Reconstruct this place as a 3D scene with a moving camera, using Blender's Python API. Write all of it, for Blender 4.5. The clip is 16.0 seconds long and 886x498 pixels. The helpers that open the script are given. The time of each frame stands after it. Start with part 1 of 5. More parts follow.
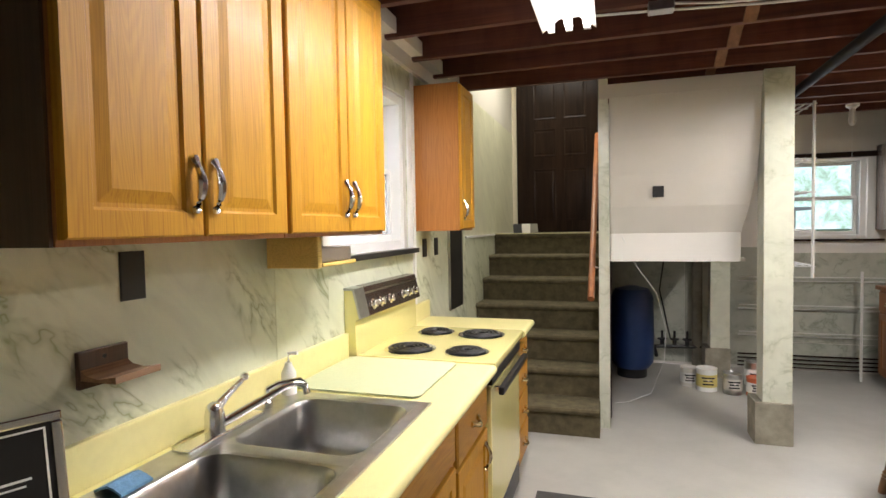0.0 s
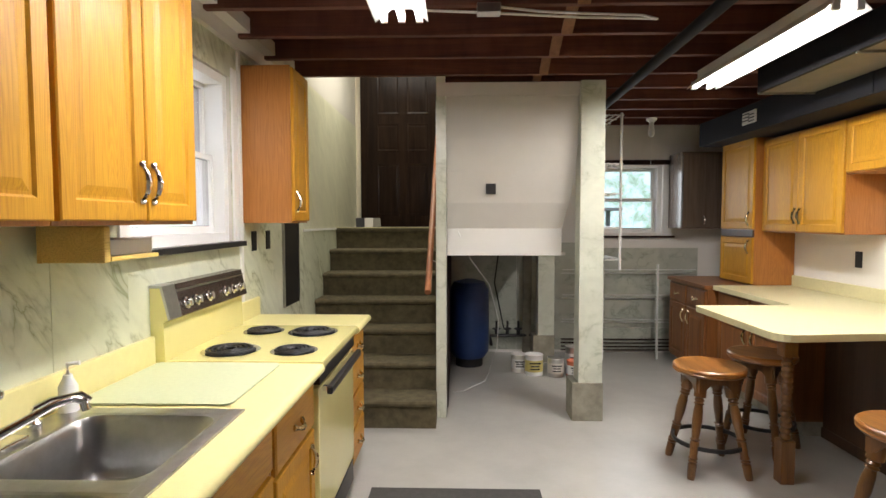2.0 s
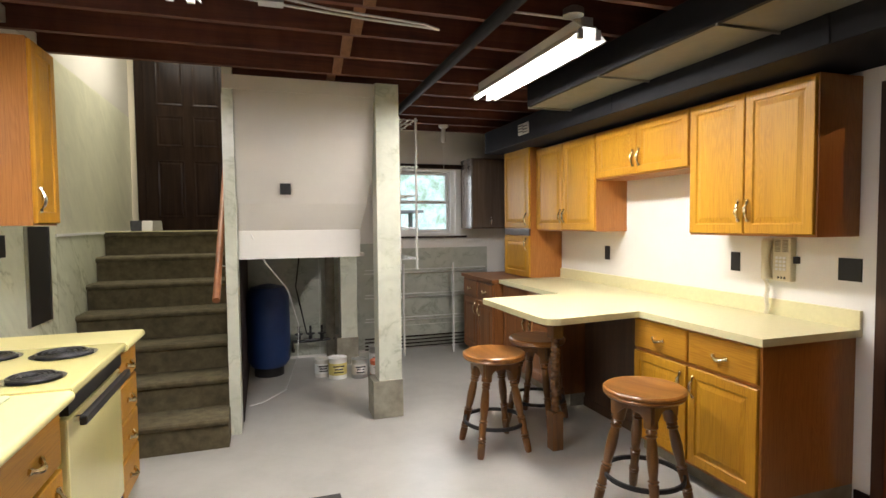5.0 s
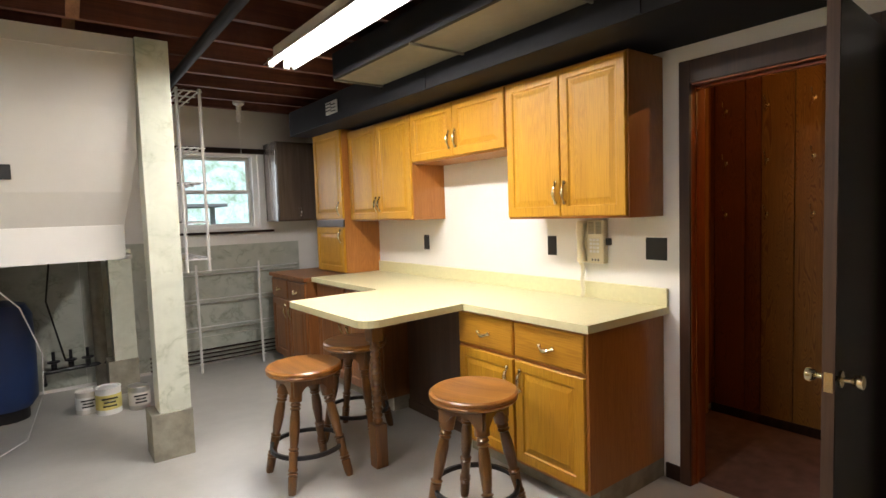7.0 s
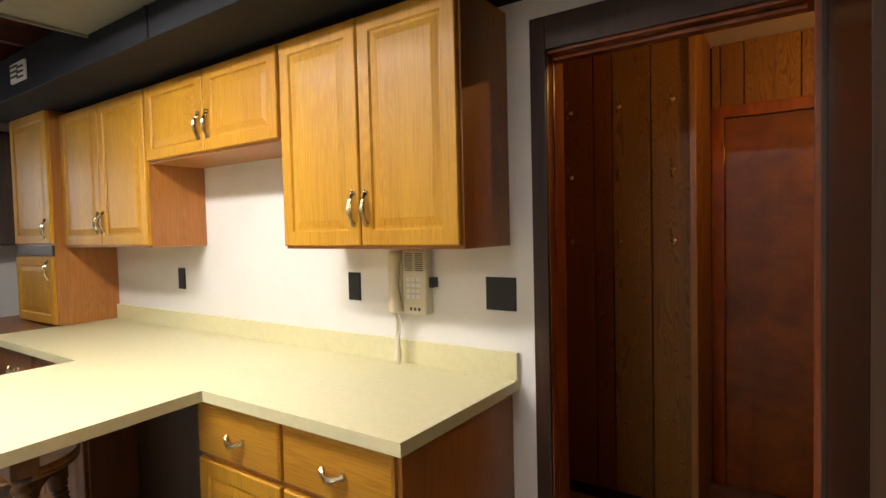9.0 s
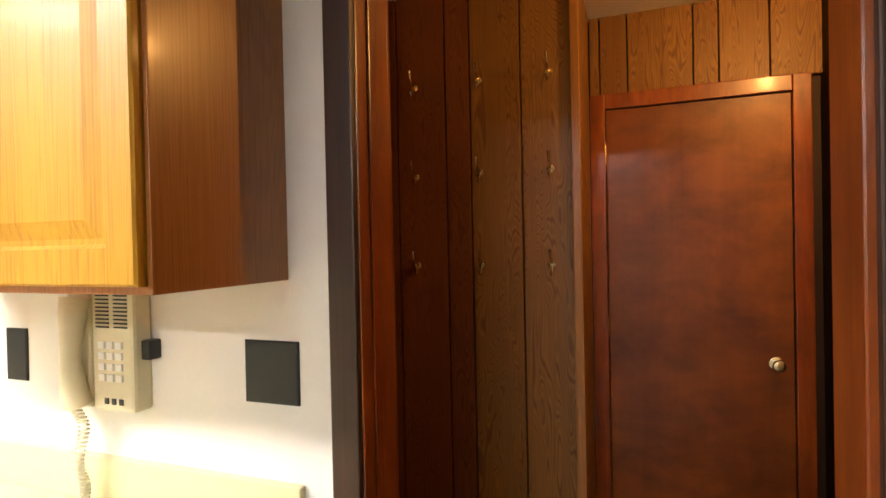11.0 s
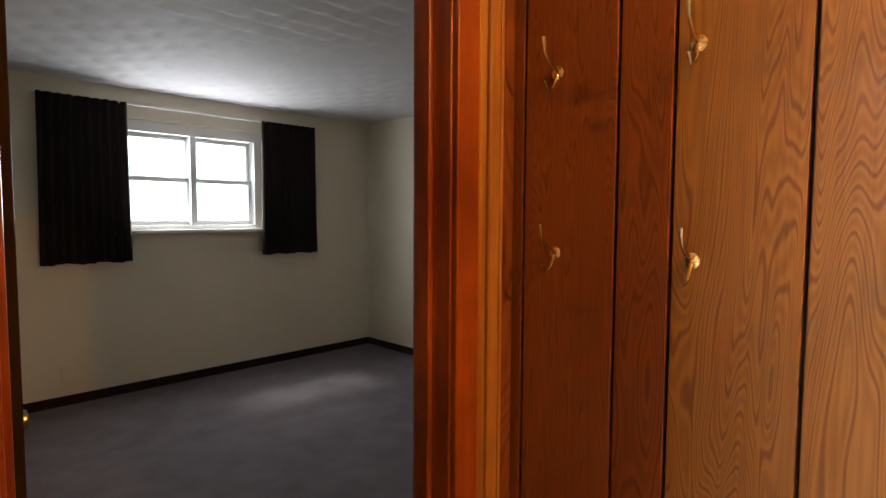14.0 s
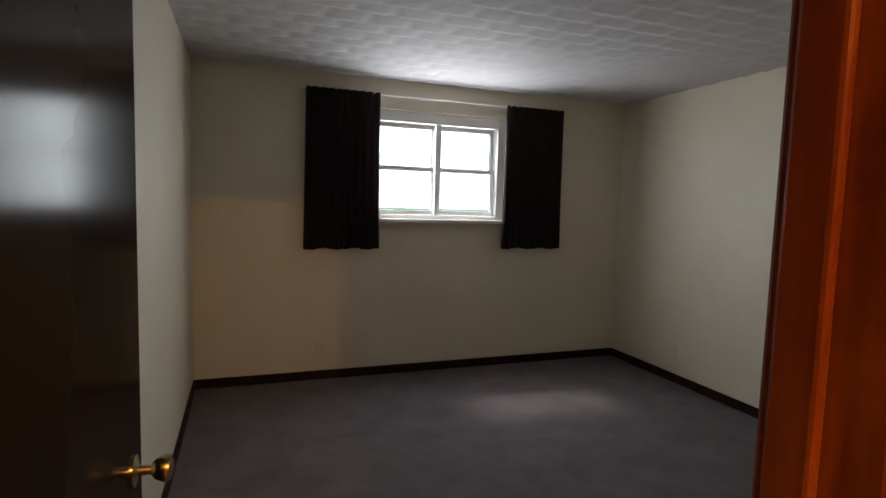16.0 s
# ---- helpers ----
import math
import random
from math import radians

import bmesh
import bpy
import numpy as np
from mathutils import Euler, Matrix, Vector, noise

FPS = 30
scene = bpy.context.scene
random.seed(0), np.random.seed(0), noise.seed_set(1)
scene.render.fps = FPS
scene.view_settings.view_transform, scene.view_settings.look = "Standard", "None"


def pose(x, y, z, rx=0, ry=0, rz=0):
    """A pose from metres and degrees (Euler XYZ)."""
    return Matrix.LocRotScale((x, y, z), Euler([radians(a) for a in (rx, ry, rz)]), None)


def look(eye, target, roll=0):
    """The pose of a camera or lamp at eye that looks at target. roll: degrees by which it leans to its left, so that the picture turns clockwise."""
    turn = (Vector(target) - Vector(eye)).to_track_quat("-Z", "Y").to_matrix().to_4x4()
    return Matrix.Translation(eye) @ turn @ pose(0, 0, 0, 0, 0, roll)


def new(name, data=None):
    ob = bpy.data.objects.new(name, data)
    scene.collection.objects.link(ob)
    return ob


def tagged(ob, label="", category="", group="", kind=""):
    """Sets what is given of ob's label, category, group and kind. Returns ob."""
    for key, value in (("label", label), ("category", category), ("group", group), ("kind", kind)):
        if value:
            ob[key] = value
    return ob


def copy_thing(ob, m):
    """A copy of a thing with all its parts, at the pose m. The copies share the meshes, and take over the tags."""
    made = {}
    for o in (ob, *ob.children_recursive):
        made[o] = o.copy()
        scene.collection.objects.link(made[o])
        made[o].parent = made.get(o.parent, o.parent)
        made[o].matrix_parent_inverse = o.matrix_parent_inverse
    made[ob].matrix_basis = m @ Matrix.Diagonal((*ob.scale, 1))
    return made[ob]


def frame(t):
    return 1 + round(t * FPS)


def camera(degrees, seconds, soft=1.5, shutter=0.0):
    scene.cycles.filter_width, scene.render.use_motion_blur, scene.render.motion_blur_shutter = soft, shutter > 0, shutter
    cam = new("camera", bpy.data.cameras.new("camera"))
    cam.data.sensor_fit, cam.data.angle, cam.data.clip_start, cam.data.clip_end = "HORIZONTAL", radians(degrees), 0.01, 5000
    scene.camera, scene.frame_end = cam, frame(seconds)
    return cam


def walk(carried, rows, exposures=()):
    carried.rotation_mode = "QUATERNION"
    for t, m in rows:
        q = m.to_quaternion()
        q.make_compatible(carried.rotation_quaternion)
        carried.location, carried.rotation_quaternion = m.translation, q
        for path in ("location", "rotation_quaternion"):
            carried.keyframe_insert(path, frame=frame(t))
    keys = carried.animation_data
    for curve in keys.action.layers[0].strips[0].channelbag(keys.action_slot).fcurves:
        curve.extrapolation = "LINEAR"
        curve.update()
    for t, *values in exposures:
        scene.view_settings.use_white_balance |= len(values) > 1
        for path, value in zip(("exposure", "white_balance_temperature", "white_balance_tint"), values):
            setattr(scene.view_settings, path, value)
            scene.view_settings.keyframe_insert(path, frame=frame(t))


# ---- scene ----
cam = camera(78.6, 16.0)
PATH = [
    (0, (1.03, 1.619, 1.498), (0.432, 3.527, 1.417), -1.0),
    (0.5, (1.044, 1.651, 1.492), (0.572, 3.592, 1.393), -1.0),
    (1, (1.061, 1.675, 1.492), (0.717, 3.642, 1.383), -0.8),
    (1.5, (1.073, 1.695, 1.484), (0.869, 3.682, 1.376), -0.5),
    (2, (1.105, 1.7, 1.486), (1.046, 3.696, 1.382), -0.1),
    (2.5, (1.097, 1.714, 1.476), (1.221, 3.708, 1.387), -0.1),
    (3, (1.132, 1.718, 1.464), (1.385, 3.7, 1.391), -0.1),
    (3.5, (1.165, 1.701, 1.485), (1.513, 3.669, 1.408), 0.0),
    (3.7, (1.182, 1.694, 1.478), (1.56, 3.657, 1.406), -0.1),
    (5.8, (1.191, 1.779, 1.46), (2.061, 3.576, 1.344), -0.9),
    (6, (1.187, 1.808, 1.443), (2.13, 3.568, 1.33), -1.1),
    (6.5, (1.266, 1.914, 1.434), (2.356, 3.586, 1.305), -1.7),
    (7, (1.456, 2.11, 1.434), (2.658, 3.703, 1.3), -1.9),
    (7.5, (1.657, 2.279, 1.424), (2.962, 3.79, 1.301), -1.6),
    (8, (1.885, 2.484, 1.429), (3.303, 3.89, 1.322), -1.2),
    (8.5, (2.096, 2.633, 1.419), (3.638, 3.904, 1.34), -1.1),
    (9, (2.361, 2.765, 1.445), (4.002, 3.906, 1.369), -1.4),
    (9.5, (2.598, 2.867, 1.463), (4.322, 3.878, 1.389), -1.6),
    (10, (2.831, 2.979, 1.45), (4.637, 3.835, 1.397), -1.3),
    (10.2, (2.908, 2.99, 1.44), (4.737, 3.8, 1.414), -1.7),
    (12.3, (3.727, 3.145, 1.443), (5.632, 3.752, 1.397), 0.3),
    (12.5, (3.804, 3.154, 1.437), (5.679, 3.847, 1.387), 0.4),
    (13, (3.961, 3.161, 1.415), (5.717, 4.116, 1.353), 0.3),
    (13.5, (4.126, 3.211, 1.421), (5.739, 4.389, 1.324), 0.1),
    (14, (4.23, 3.273, 1.43), (5.655, 4.67, 1.305), 0.3),
    (14.5, (4.299, 3.34, 1.431), (5.49, 4.94, 1.289), 0.8),
    (15, (4.384, 3.463, 1.420), (5.361, 5.201, 1.262), 1.0),
    (15.5, (4.480, 3.601, 1.418), (5.267, 5.431, 1.243), 1.4),
    (16, (4.533, 3.725, 1.446), (5.221, 5.595, 1.273), 1.7),
]

EXPOSURES = [(0.0, 0.1), (2.5, -0.05), (3.5, 0.02), (6.0, 0.1), (8.0, 0.12), (9.0, -0.13), (10.2, -0.15), (12.3, 2.85), (13.0, 2.65), (14.0, 2.4), (14.5, 2.35), (15.0, 2.3), (16.0, 2.2)]
walk(cam, [(t, look(eye, target, roll)) for t, eye, target, roll in PATH], EXPOSURES)

# ---- world and lights ----
world = bpy.data.worlds.new("world")
scene.world = world
world.use_nodes = True
wn = world.node_tree.nodes
sky = wn.new("ShaderNodeTexSky")
sky.sky_type, sky.sun_disc, sky.sun_elevation, sky.sun_rotation = "NISHITA", False, radians(50), radians(200)
wn["Background"].inputs["Strength"].default_value = 0.15
world.node_tree.links.new(sky.outputs[0], wn["Background"].inputs[0])

sun = new("sun", bpy.data.lights.new("sun", "SUN"))
sun.data.energy, sun.data.angle, sun.data.color = 1.0, radians(12), (1, 0.96, 0.9)
sun.rotation_euler = (radians(33), 0, radians(208))


def area(name, size_x, size_y, power, colour, m):
    lamp = bpy.data.lights.new(name, "AREA")
    lamp.shape, lamp.size, lamp.size_y, lamp.energy, lamp.color = "RECTANGLE", size_x, size_y, power, colour
    ob = new(name, lamp)
    ob.matrix_world = m
    return ob


COOL = (1.0, 0.945, 0.90)
area("tube_light_sink", 0.18, 1.2, 62, (1.0, 0.945, 0.93), pose(0.84, 3.60, 2.405))
area("tube_light_bar", 0.18, 1.3, 68, COOL, pose(2.76, 4.80, 2.385))
hall_bulb = new("hall_bulb_light", bpy.data.lights.new("hall_bulb_light", "POINT"))
hall_bulb.data.energy, hall_bulb.data.color, hall_bulb.data.shadow_soft_size = 13.5, (1.0, 0.47, 0.12), 0.012
hall_bulb.location = (4.79, 2.44, 2.23)
SKYC = (0.93, 0.95, 1.0)
area("sky_bedroom_window", 1.0, 0.85, 5.8, SKYC, pose(6.05, 8.04, 1.74, -90, 0, 0))
area("sky_back_window", 0.7, 0.6, 6, SKYC, pose(2.95, 7.83, 1.72, -90, 0, 0))
area("sky_sink_window", 0.9, 0.8, 1.6, SKYC, pose(-0.26, 4.18, 1.80, 0, -90, 0))
# Unseen fill lamp, added under the stairwell ceiling to brighten the stairs.
area("fill_stairwell", 0.8, 1.0, 30, (1, 0.93, 0.82), pose(0.4, 6.9, 3.55))


# ---- materials ----
def material(name, rough=0.5, metal=0.0, coat=0.0):
    m = bpy.data.materials.new(name)
    m.use_nodes = True
    b = m.node_tree.nodes["Principled BSDF"]
    b.inputs["Roughness"].default_value, b.inputs["Metallic"].default_value = rough, metal
    b.inputs["Coat Weight"].default_value = coat
    b.inputs["Coat Roughness"].default_value = 0.15
    return m, m.node_tree.nodes, m.node_tree.links, b


def coords(n, l, scale):
    tc, mp, oi = n.new("ShaderNodeTexCoord"), n.new("ShaderNodeMapping"), n.new("ShaderNodeObjectInfo")
    mul = n.new("ShaderNodeVectorMath")
    mul.operation = "SCALE"
    comb = n.new("ShaderNodeCombineXYZ")
    for k in range(3):
        l.new(oi.outputs["Random"], comb.inputs[k])
    l.new(comb.outputs[0], mul.inputs[0])
    mul.inputs["Scale"].default_value = 9.0
    add = n.new("ShaderNodeVectorMath")
    l.new(tc.outputs["Object"], add.inputs[0])
    l.new(mul.outputs[0], add.inputs[1])
    l.new(add.outputs[0], mp.inputs["Vector"])
    mp.inputs["Scale"].default_value = scale
    return mp.outputs[0]


def noise_tex(n, l, vec, scale, detail=4, rough=0.55, distort=0.0):
    t = n.new("ShaderNodeTexNoise")
    t.inputs["Scale"].default_value, t.inputs["Detail"].default_value = scale, detail
    t.inputs["Roughness"].default_value, t.inputs["Distortion"].default_value = rough, distort
    l.new(vec, t.inputs["Vector"])
    return t.outputs["Fac"]


def ramp(n, l, fac, stops):
    r = n.new("ShaderNodeValToRGB")
    while len(r.color_ramp.elements) < len(stops):
        r.color_ramp.elements.new(0.5)
    for e, (p, c) in zip(r.color_ramp.elements, stops):
        e.position, e.color = p, (*c, 1)
    l.new(fac, r.inputs[0])
    return r.outputs[0]


def mix(n, l, a, b, fac, mode="MIX"):
    m = n.new("ShaderNodeMix")
    m.data_type, m.blend_type = "RGBA", mode
    for sock, v in ((m.inputs[0], fac), (m.inputs[6], a), (m.inputs[7], b)):
        if isinstance(v, (int, float)):
            sock.default_value = v
        elif isinstance(v, tuple):
            sock.default_value = (*v, 1)
        else:
            l.new(v, sock)
    return m.outputs[2]


def bump(n, l, b, height, strength, dist=0.01):
    u = n.new("ShaderNodeBump")
    u.inputs["Strength"].default_value, u.inputs["Distance"].default_value = strength, dist
    l.new(height, u.inputs["Height"])
    l.new(u.outputs[0], b.inputs["Normal"])


def wood(name, dark, light, axis=2, rough=0.42, coat=0.10, figure=1.0, blotch=0.0, flame=(5.0, 5.0, 1.7), streak=0.75):
    m, n, l, b = material(name, rough, 0, coat)
    s = [14.0, 14.0, 14.0]
    s[axis] = 0.9
    v = coords(n, l, s)
    broad = noise_tex(n, l, v, 0.9 * figure, 3, 0.5, 1.2)
    s2 = [160.0, 160.0, 160.0]
    s2[axis] = 3.0
    fine = noise_tex(n, l, coords(n, l, s2), 1.0, 2)
    mid = tuple((x + y) / 2 for x, y in zip(dark, light))
    col = ramp(n, l, broad, [(0.3, dark), (0.5, mid), (0.7, light)])
    grain = ramp(n, l, fine, [(0.3, (0.72, 0.68, 0.62)), (0.55, (1, 1, 1))])
    col = mix(n, l, col, grain, streak, "MULTIPLY")
    if blotch:
        bl = noise_tex(n, l, coords(n, l, flame), 1.5, 5, 0.6, 0.25)
        col = mix(n, l, col, ramp(n, l, bl, [(0.32, (0.45, 0.36, 0.3)), (0.62, (1, 1, 1))]), blotch, "MULTIPLY")
    l.new(col, b.inputs["Base Color"])
    bump(n, l, b, fine, 0.12, 0.002)
    return m


def oak(name, dark, light, axis=2, rough=0.42, coat=0.1):
    """Varnished oak: faint cathedral rings, fine pores and slow tone drift."""
    m, n, l, b = material(name, rough, 0, coat)
    s = [5.5, 5.5, 5.5]
    s[axis] = 0.42
    warp = noise_tex(n, l, coords(n, l, s), 1.0, 2, 0.45, 0.25)
    mul, sn, mr = n.new("ShaderNodeMath"), n.new("ShaderNodeMath"), n.new("ShaderNodeMapRange")
    mul.operation, sn.operation = "MULTIPLY", "SINE"
    mul.inputs[1].default_value = 190.0
    mr.inputs[1].default_value = -1
    l.new(warp, mul.inputs[0]), l.new(mul.outputs[0], sn.inputs[0]), l.new(sn.outputs[0], mr.inputs[0])
    mid = tuple(x * 0.35 + y * 0.65 for x, y in zip(dark, light))
    ring = ramp(n, l, mr.outputs[0], [(0.0, mid), (0.35, light), (0.75, light), (1.0, mid)])
    drift = noise_tex(n, l, coords(n, l, tuple(0.5 * x for x in s)), 1.3, 3, 0.5, 0.5)
    col = mix(n, l, ring, ramp(n, l, drift, [(0.3, tuple(x / y for x, y in zip(dark, light))), (0.62, (1, 1, 1))]), 0.55, "MULTIPLY")
    p = [230.0, 230.0, 230.0]
    p[axis] = 6.0
    pores = noise_tex(n, l, coords(n, l, p), 1.0, 2)
    col = mix(n, l, col, ramp(n, l, pores, [(0.34, (0.70, 0.62, 0.52)), (0.5, (1, 1, 1))]), 0.6, "MULTIPLY")
    l.new(col, b.inputs["Base Color"])
    bump(n, l, b, pores, 0.1, 0.002)
    return m


def panel_ply(name, dark, light, line):
    """Plain-sawn oak ply: distorted vertical rings with cathedral figure."""
    m, n, l, b = material(name, 0.52, 0, 0.03)
    v = coords(n, l, (1.0, 5.0, 0.55))
    warp = noise_tex(n, l, v, 1.1, 3, 0.5, 0.4)
    wv = n.new("ShaderNodeMath")
    wv.operation = "MULTIPLY"
    wv.inputs[1].default_value = 300.0
    l.new(warp, wv.inputs[0])
    sn = n.new("ShaderNodeMath")
    sn.operation = "SINE"
    l.new(wv.outputs[0], sn.inputs[0])
    mr = n.new("ShaderNodeMapRange")
    mr.inputs[1].default_value = -1
    l.new(sn.outputs[0], mr.inputs[0])
    ring = ramp(n, l, mr.outputs[0], [(0.0, dark), (0.45, light), (0.8, light), (1.0, line)])
    tone = noise_tex(n, l, coords(n, l, (1.5, 1.5, 0.8)), 1.2, 3)
    col = mix(n, l, ring, ramp(n, l, tone, [(0.3, (0.6, 0.5, 0.42)), (0.65, (1, 1, 1))]), 0.7, "MULTIPLY")
    fine = noise_tex(n, l, coords(n, l, (200, 200, 4)), 1, 2)
    col = mix(n, l, col, ramp(n, l, fine, [(0.35, (0.75, 0.7, 0.65)), (0.55, (1, 1, 1))]), 0.6, "MULTIPLY")
    l.new(col, b.inputs["Base Color"])
    bump(n, l, b, fine, 0.1, 0.002)
    return m


def plain(name, c, rough=0.5, metal=0.0, var=0.12, scale=6.0, bumps=0.0, bscale=120.0, coat=0.0):
    m, n, l, b = material(name, rough, metal, coat)
    v = coords(n, l, (1, 1, 1))
    big = noise_tex(n, l, v, scale, 5, 0.6)
    lo = tuple(x * (1 - var) for x in c)
    hi = tuple(min(1, x * (1 + var * 0.5)) for x in c)
    l.new(ramp(n, l, big, [(0.3, lo), (0.7, hi)]), b.inputs["Base Color"])
    if bumps:
        bump(n, l, b, noise_tex(n, l, v, bscale, 3), bumps, 0.004)
    return m


def marble(name, base, vein):
    m, n, l, b = material(name, 0.28)
    tilt = coords(n, l, (1, 1.0, 1.0))
    rot, stretch = n.new("ShaderNodeMapping"), n.new("ShaderNodeMapping")
    rot.inputs["Rotation"].default_value = (radians(47), 0, 0)
    stretch.inputs["Scale"].default_value = (1, 0.55, 1.6)
    l.new(tilt, rot.inputs["Vector"])
    l.new(rot.outputs[0], stretch.inputs["Vector"])
    v = stretch.outputs[0]
    w = noise_tex(n, l, v, 4.2, 4, 0.6, 0.5)
    tw = n.new("ShaderNodeMath")
    tw.operation = "SUBTRACT"
    tw.inputs[1].default_value = 0.5
    l.new(w, tw.inputs[0])
    ab = n.new("ShaderNodeMath")
    ab.operation = "ABSOLUTE"
    l.new(tw.outputs[0], ab.inputs[0])
    veins = ramp(n, l, ab.outputs[0], [(0.0, (1, 1, 1)), (0.012, (0.5, 0.5, 0.5)), (0.06, (0, 0, 0))])
    where = noise_tex(n, l, v, 3.6, 4)
    amount = mix(n, l, veins, ramp(n, l, where, [(0.44, (0, 0, 0)), (0.60, (0.95, 0.95, 0.95))]), 1.0, "MULTIPLY")
    cloud = noise_tex(n, l, v, 5.0, 5, 0.6, 0.8)
    base2 = ramp(n, l, cloud, [(0.3, tuple(x * 0.84 for x in base)), (0.65, base)])
    l.new(mix(n, l, base2, vein, amount), b.inputs["Base Color"])
    return m


def glow(name, c, strength):
    m = bpy.data.materials.new(name)
    m.use_nodes = True
    b = m.node_tree.nodes["Principled BSDF"]
    b.inputs["Base Color"].default_value = (*c, 1)
    b.inputs["Emission Color"].default_value = (*c, 1)
    b.inputs["Emission Strength"].default_value = strength
    return m


OAK = oak("honey_oak", (0.42, 0.182, 0.009), (0.58, 0.297, 0.019), 2, 0.5, 0.04)
OAK.node_tree.nodes["Principled BSDF"].inputs["Specular IOR Level"].default_value = 0.35
OAK_H = oak("honey_oak_horizontal", (0.40, 0.17, 0.010), (0.54, 0.265, 0.02), 1, 0.46, 0.06)
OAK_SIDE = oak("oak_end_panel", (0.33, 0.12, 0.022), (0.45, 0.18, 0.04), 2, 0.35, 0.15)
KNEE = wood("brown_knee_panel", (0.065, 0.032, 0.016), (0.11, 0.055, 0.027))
KCASE = wood("walnut_red_casing", (0.030, 0.012, 0.006), (0.060, 0.024, 0.011), 2, 0.45, 0.0)
# Oak with the shade of the bar's far end put into its colour.
OAK_SHADE = wood("oak_darkened_as_shade", (0.17, 0.06, 0.016), (0.27, 0.105, 0.03))
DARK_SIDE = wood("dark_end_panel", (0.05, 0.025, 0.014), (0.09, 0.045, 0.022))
STOOL = wood("stool_wood", (0.10, 0.042, 0.012), (0.205, 0.09, 0.024), 2, 0.3, 0.4)
STOOL_SEAT = wood("stool_seat_wood", (0.21, 0.076, 0.016), (0.41, 0.178, 0.04), 1, 0.3, 0.35)
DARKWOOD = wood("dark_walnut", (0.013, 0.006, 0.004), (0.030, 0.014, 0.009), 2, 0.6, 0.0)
DARKWOOD.node_tree.nodes["Principled BSDF"].inputs["Specular IOR Level"].default_value = 0.15
BLACKDOOR = wood("dark_stained_door", (0.012, 0.007, 0.005), (0.026, 0.015, 0.010), 2, 0.22, 0.0)
BLACKDOOR.node_tree.nodes["Principled BSDF"].inputs["Specular IOR Level"].default_value = 0.09
BEDDOOR = plain("glossy_dark_door", (0.028, 0.017, 0.011), 0.14, 0, 0.3, 3)
BEDDOOR.node_tree.nodes["Principled BSDF"].inputs["IOR"].default_value = 1.07
DOOREDGE = wood("brown_door_edge", (0.06, 0.028, 0.014), (0.11, 0.055, 0.028), 2, 0.5, 0.0)
CASING = wood("red_stained_casing", (0.21, 0.038, 0.006), (0.34, 0.088, 0.013), 2, 0.34, 0.18, blotch=0.8, flame=(9.0, 9.0, 3.2), streak=0.35)
REDDOOR = wood("red_stained_birch", (0.185, 0.046, 0.005), (0.27, 0.083, 0.010), 2, 0.42, 0.12, 0.35, 0.95, (2.6, 2.6, 4.0), 0.25)
PLY = panel_ply("oak_ply_panelling", (0.225, 0.103, 0.016), (0.28, 0.137, 0.026), (0.165, 0.063, 0.011))
PLY_RED = panel_ply("red_oak_ply_panelling", (0.17, 0.045, 0.008), (0.215, 0.064, 0.012), (0.125, 0.031, 0.006))
TRIMOAK = wood("light_oak_trim", (0.27, 0.115, 0.026), (0.39, 0.185, 0.05), 2)
JOIST = wood("old_red_joist", (0.085, 0.026, 0.016), (0.17, 0.055, 0.03), 0, 0.7, 0, blotch=0.6)
HOLDER = oak("pale_varnished_pine", (0.58, 0.40, 0.09), (0.76, 0.56, 0.17), 1)
CONTROL = plain("dark_brown_panel", (0.035, 0.020, 0.016), 0.25, 0, 0.3, 20, coat=0.3)
LATH = wood("raw_lath", (0.16, 0.07, 0.03), (0.27, 0.13, 0.06), 1, 0.7, 0)
MARBLE = marble("marbled_wall_panel", (0.68, 0.70, 0.54), (0.27, 0.29, 0.15))
POSTMARBLE = marble("fine_marbled_panel", (0.66, 0.68, 0.57), (0.42, 0.45, 0.34))
PALEMARBLE = marble("pale_cream_panel", (0.70, 0.69, 0.53), (0.56, 0.56, 0.42))
MARBLE2 = marble("grey_marbled_panel", (0.50, 0.52, 0.45), (0.28, 0.30, 0.24))
WHITEWALL = plain("white_wall_paint", (0.80, 0.78, 0.74), 0.6, 0, 0.05, 2, 0.08, 180)
WHITEBOARD = plain("off_white_board", (0.66, 0.63, 0.58), 0.55, 0, 0.07, 1.5, 0.05, 60)
CREAMWALL = plain("cream_bedroom_paint", (0.70, 0.635, 0.50), 0.6, 0, 0.06, 1.5, 0.1, 200)
FLOOR = plain("grey_painted_concrete", (0.43, 0.42, 0.39), 0.28, 0, 0.14, 2.2, 0.1, 40)
STAIR_CARPET = plain("olive_carpet", (0.120, 0.099, 0.054), 0.95, 0, 0.45, 14, 0.8, 420)
HALL_CARPET = plain("brown_red_carpet", (0.13, 0.065, 0.05), 0.95, 0, 0.35, 12, 0.8, 420)
BED_CARPET = plain("mauve_grey_carpet", (0.135, 0.112, 0.118), 0.95, 0, 0.25, 5, 0.8, 380)
YELLOW = plain("yellow_laminate", (0.78, 0.71, 0.33), 0.3, 0, 0.04, 30)
CREAMTOP = plain("cream_laminate", (0.72, 0.67, 0.40), 0.35, 0, 0.05, 40)
ENAMEL = plain("yellow_enamel", (0.78, 0.71, 0.30), 0.15, 0, 0.03, 4, coat=0.5)
STEEL = plain("brushed_steel", (0.50, 0.50, 0.49), 0.28, 1, 0.12, 25)
CHROME = plain("chrome", (0.80, 0.80, 0.80), 0.2, 1, 0.03)
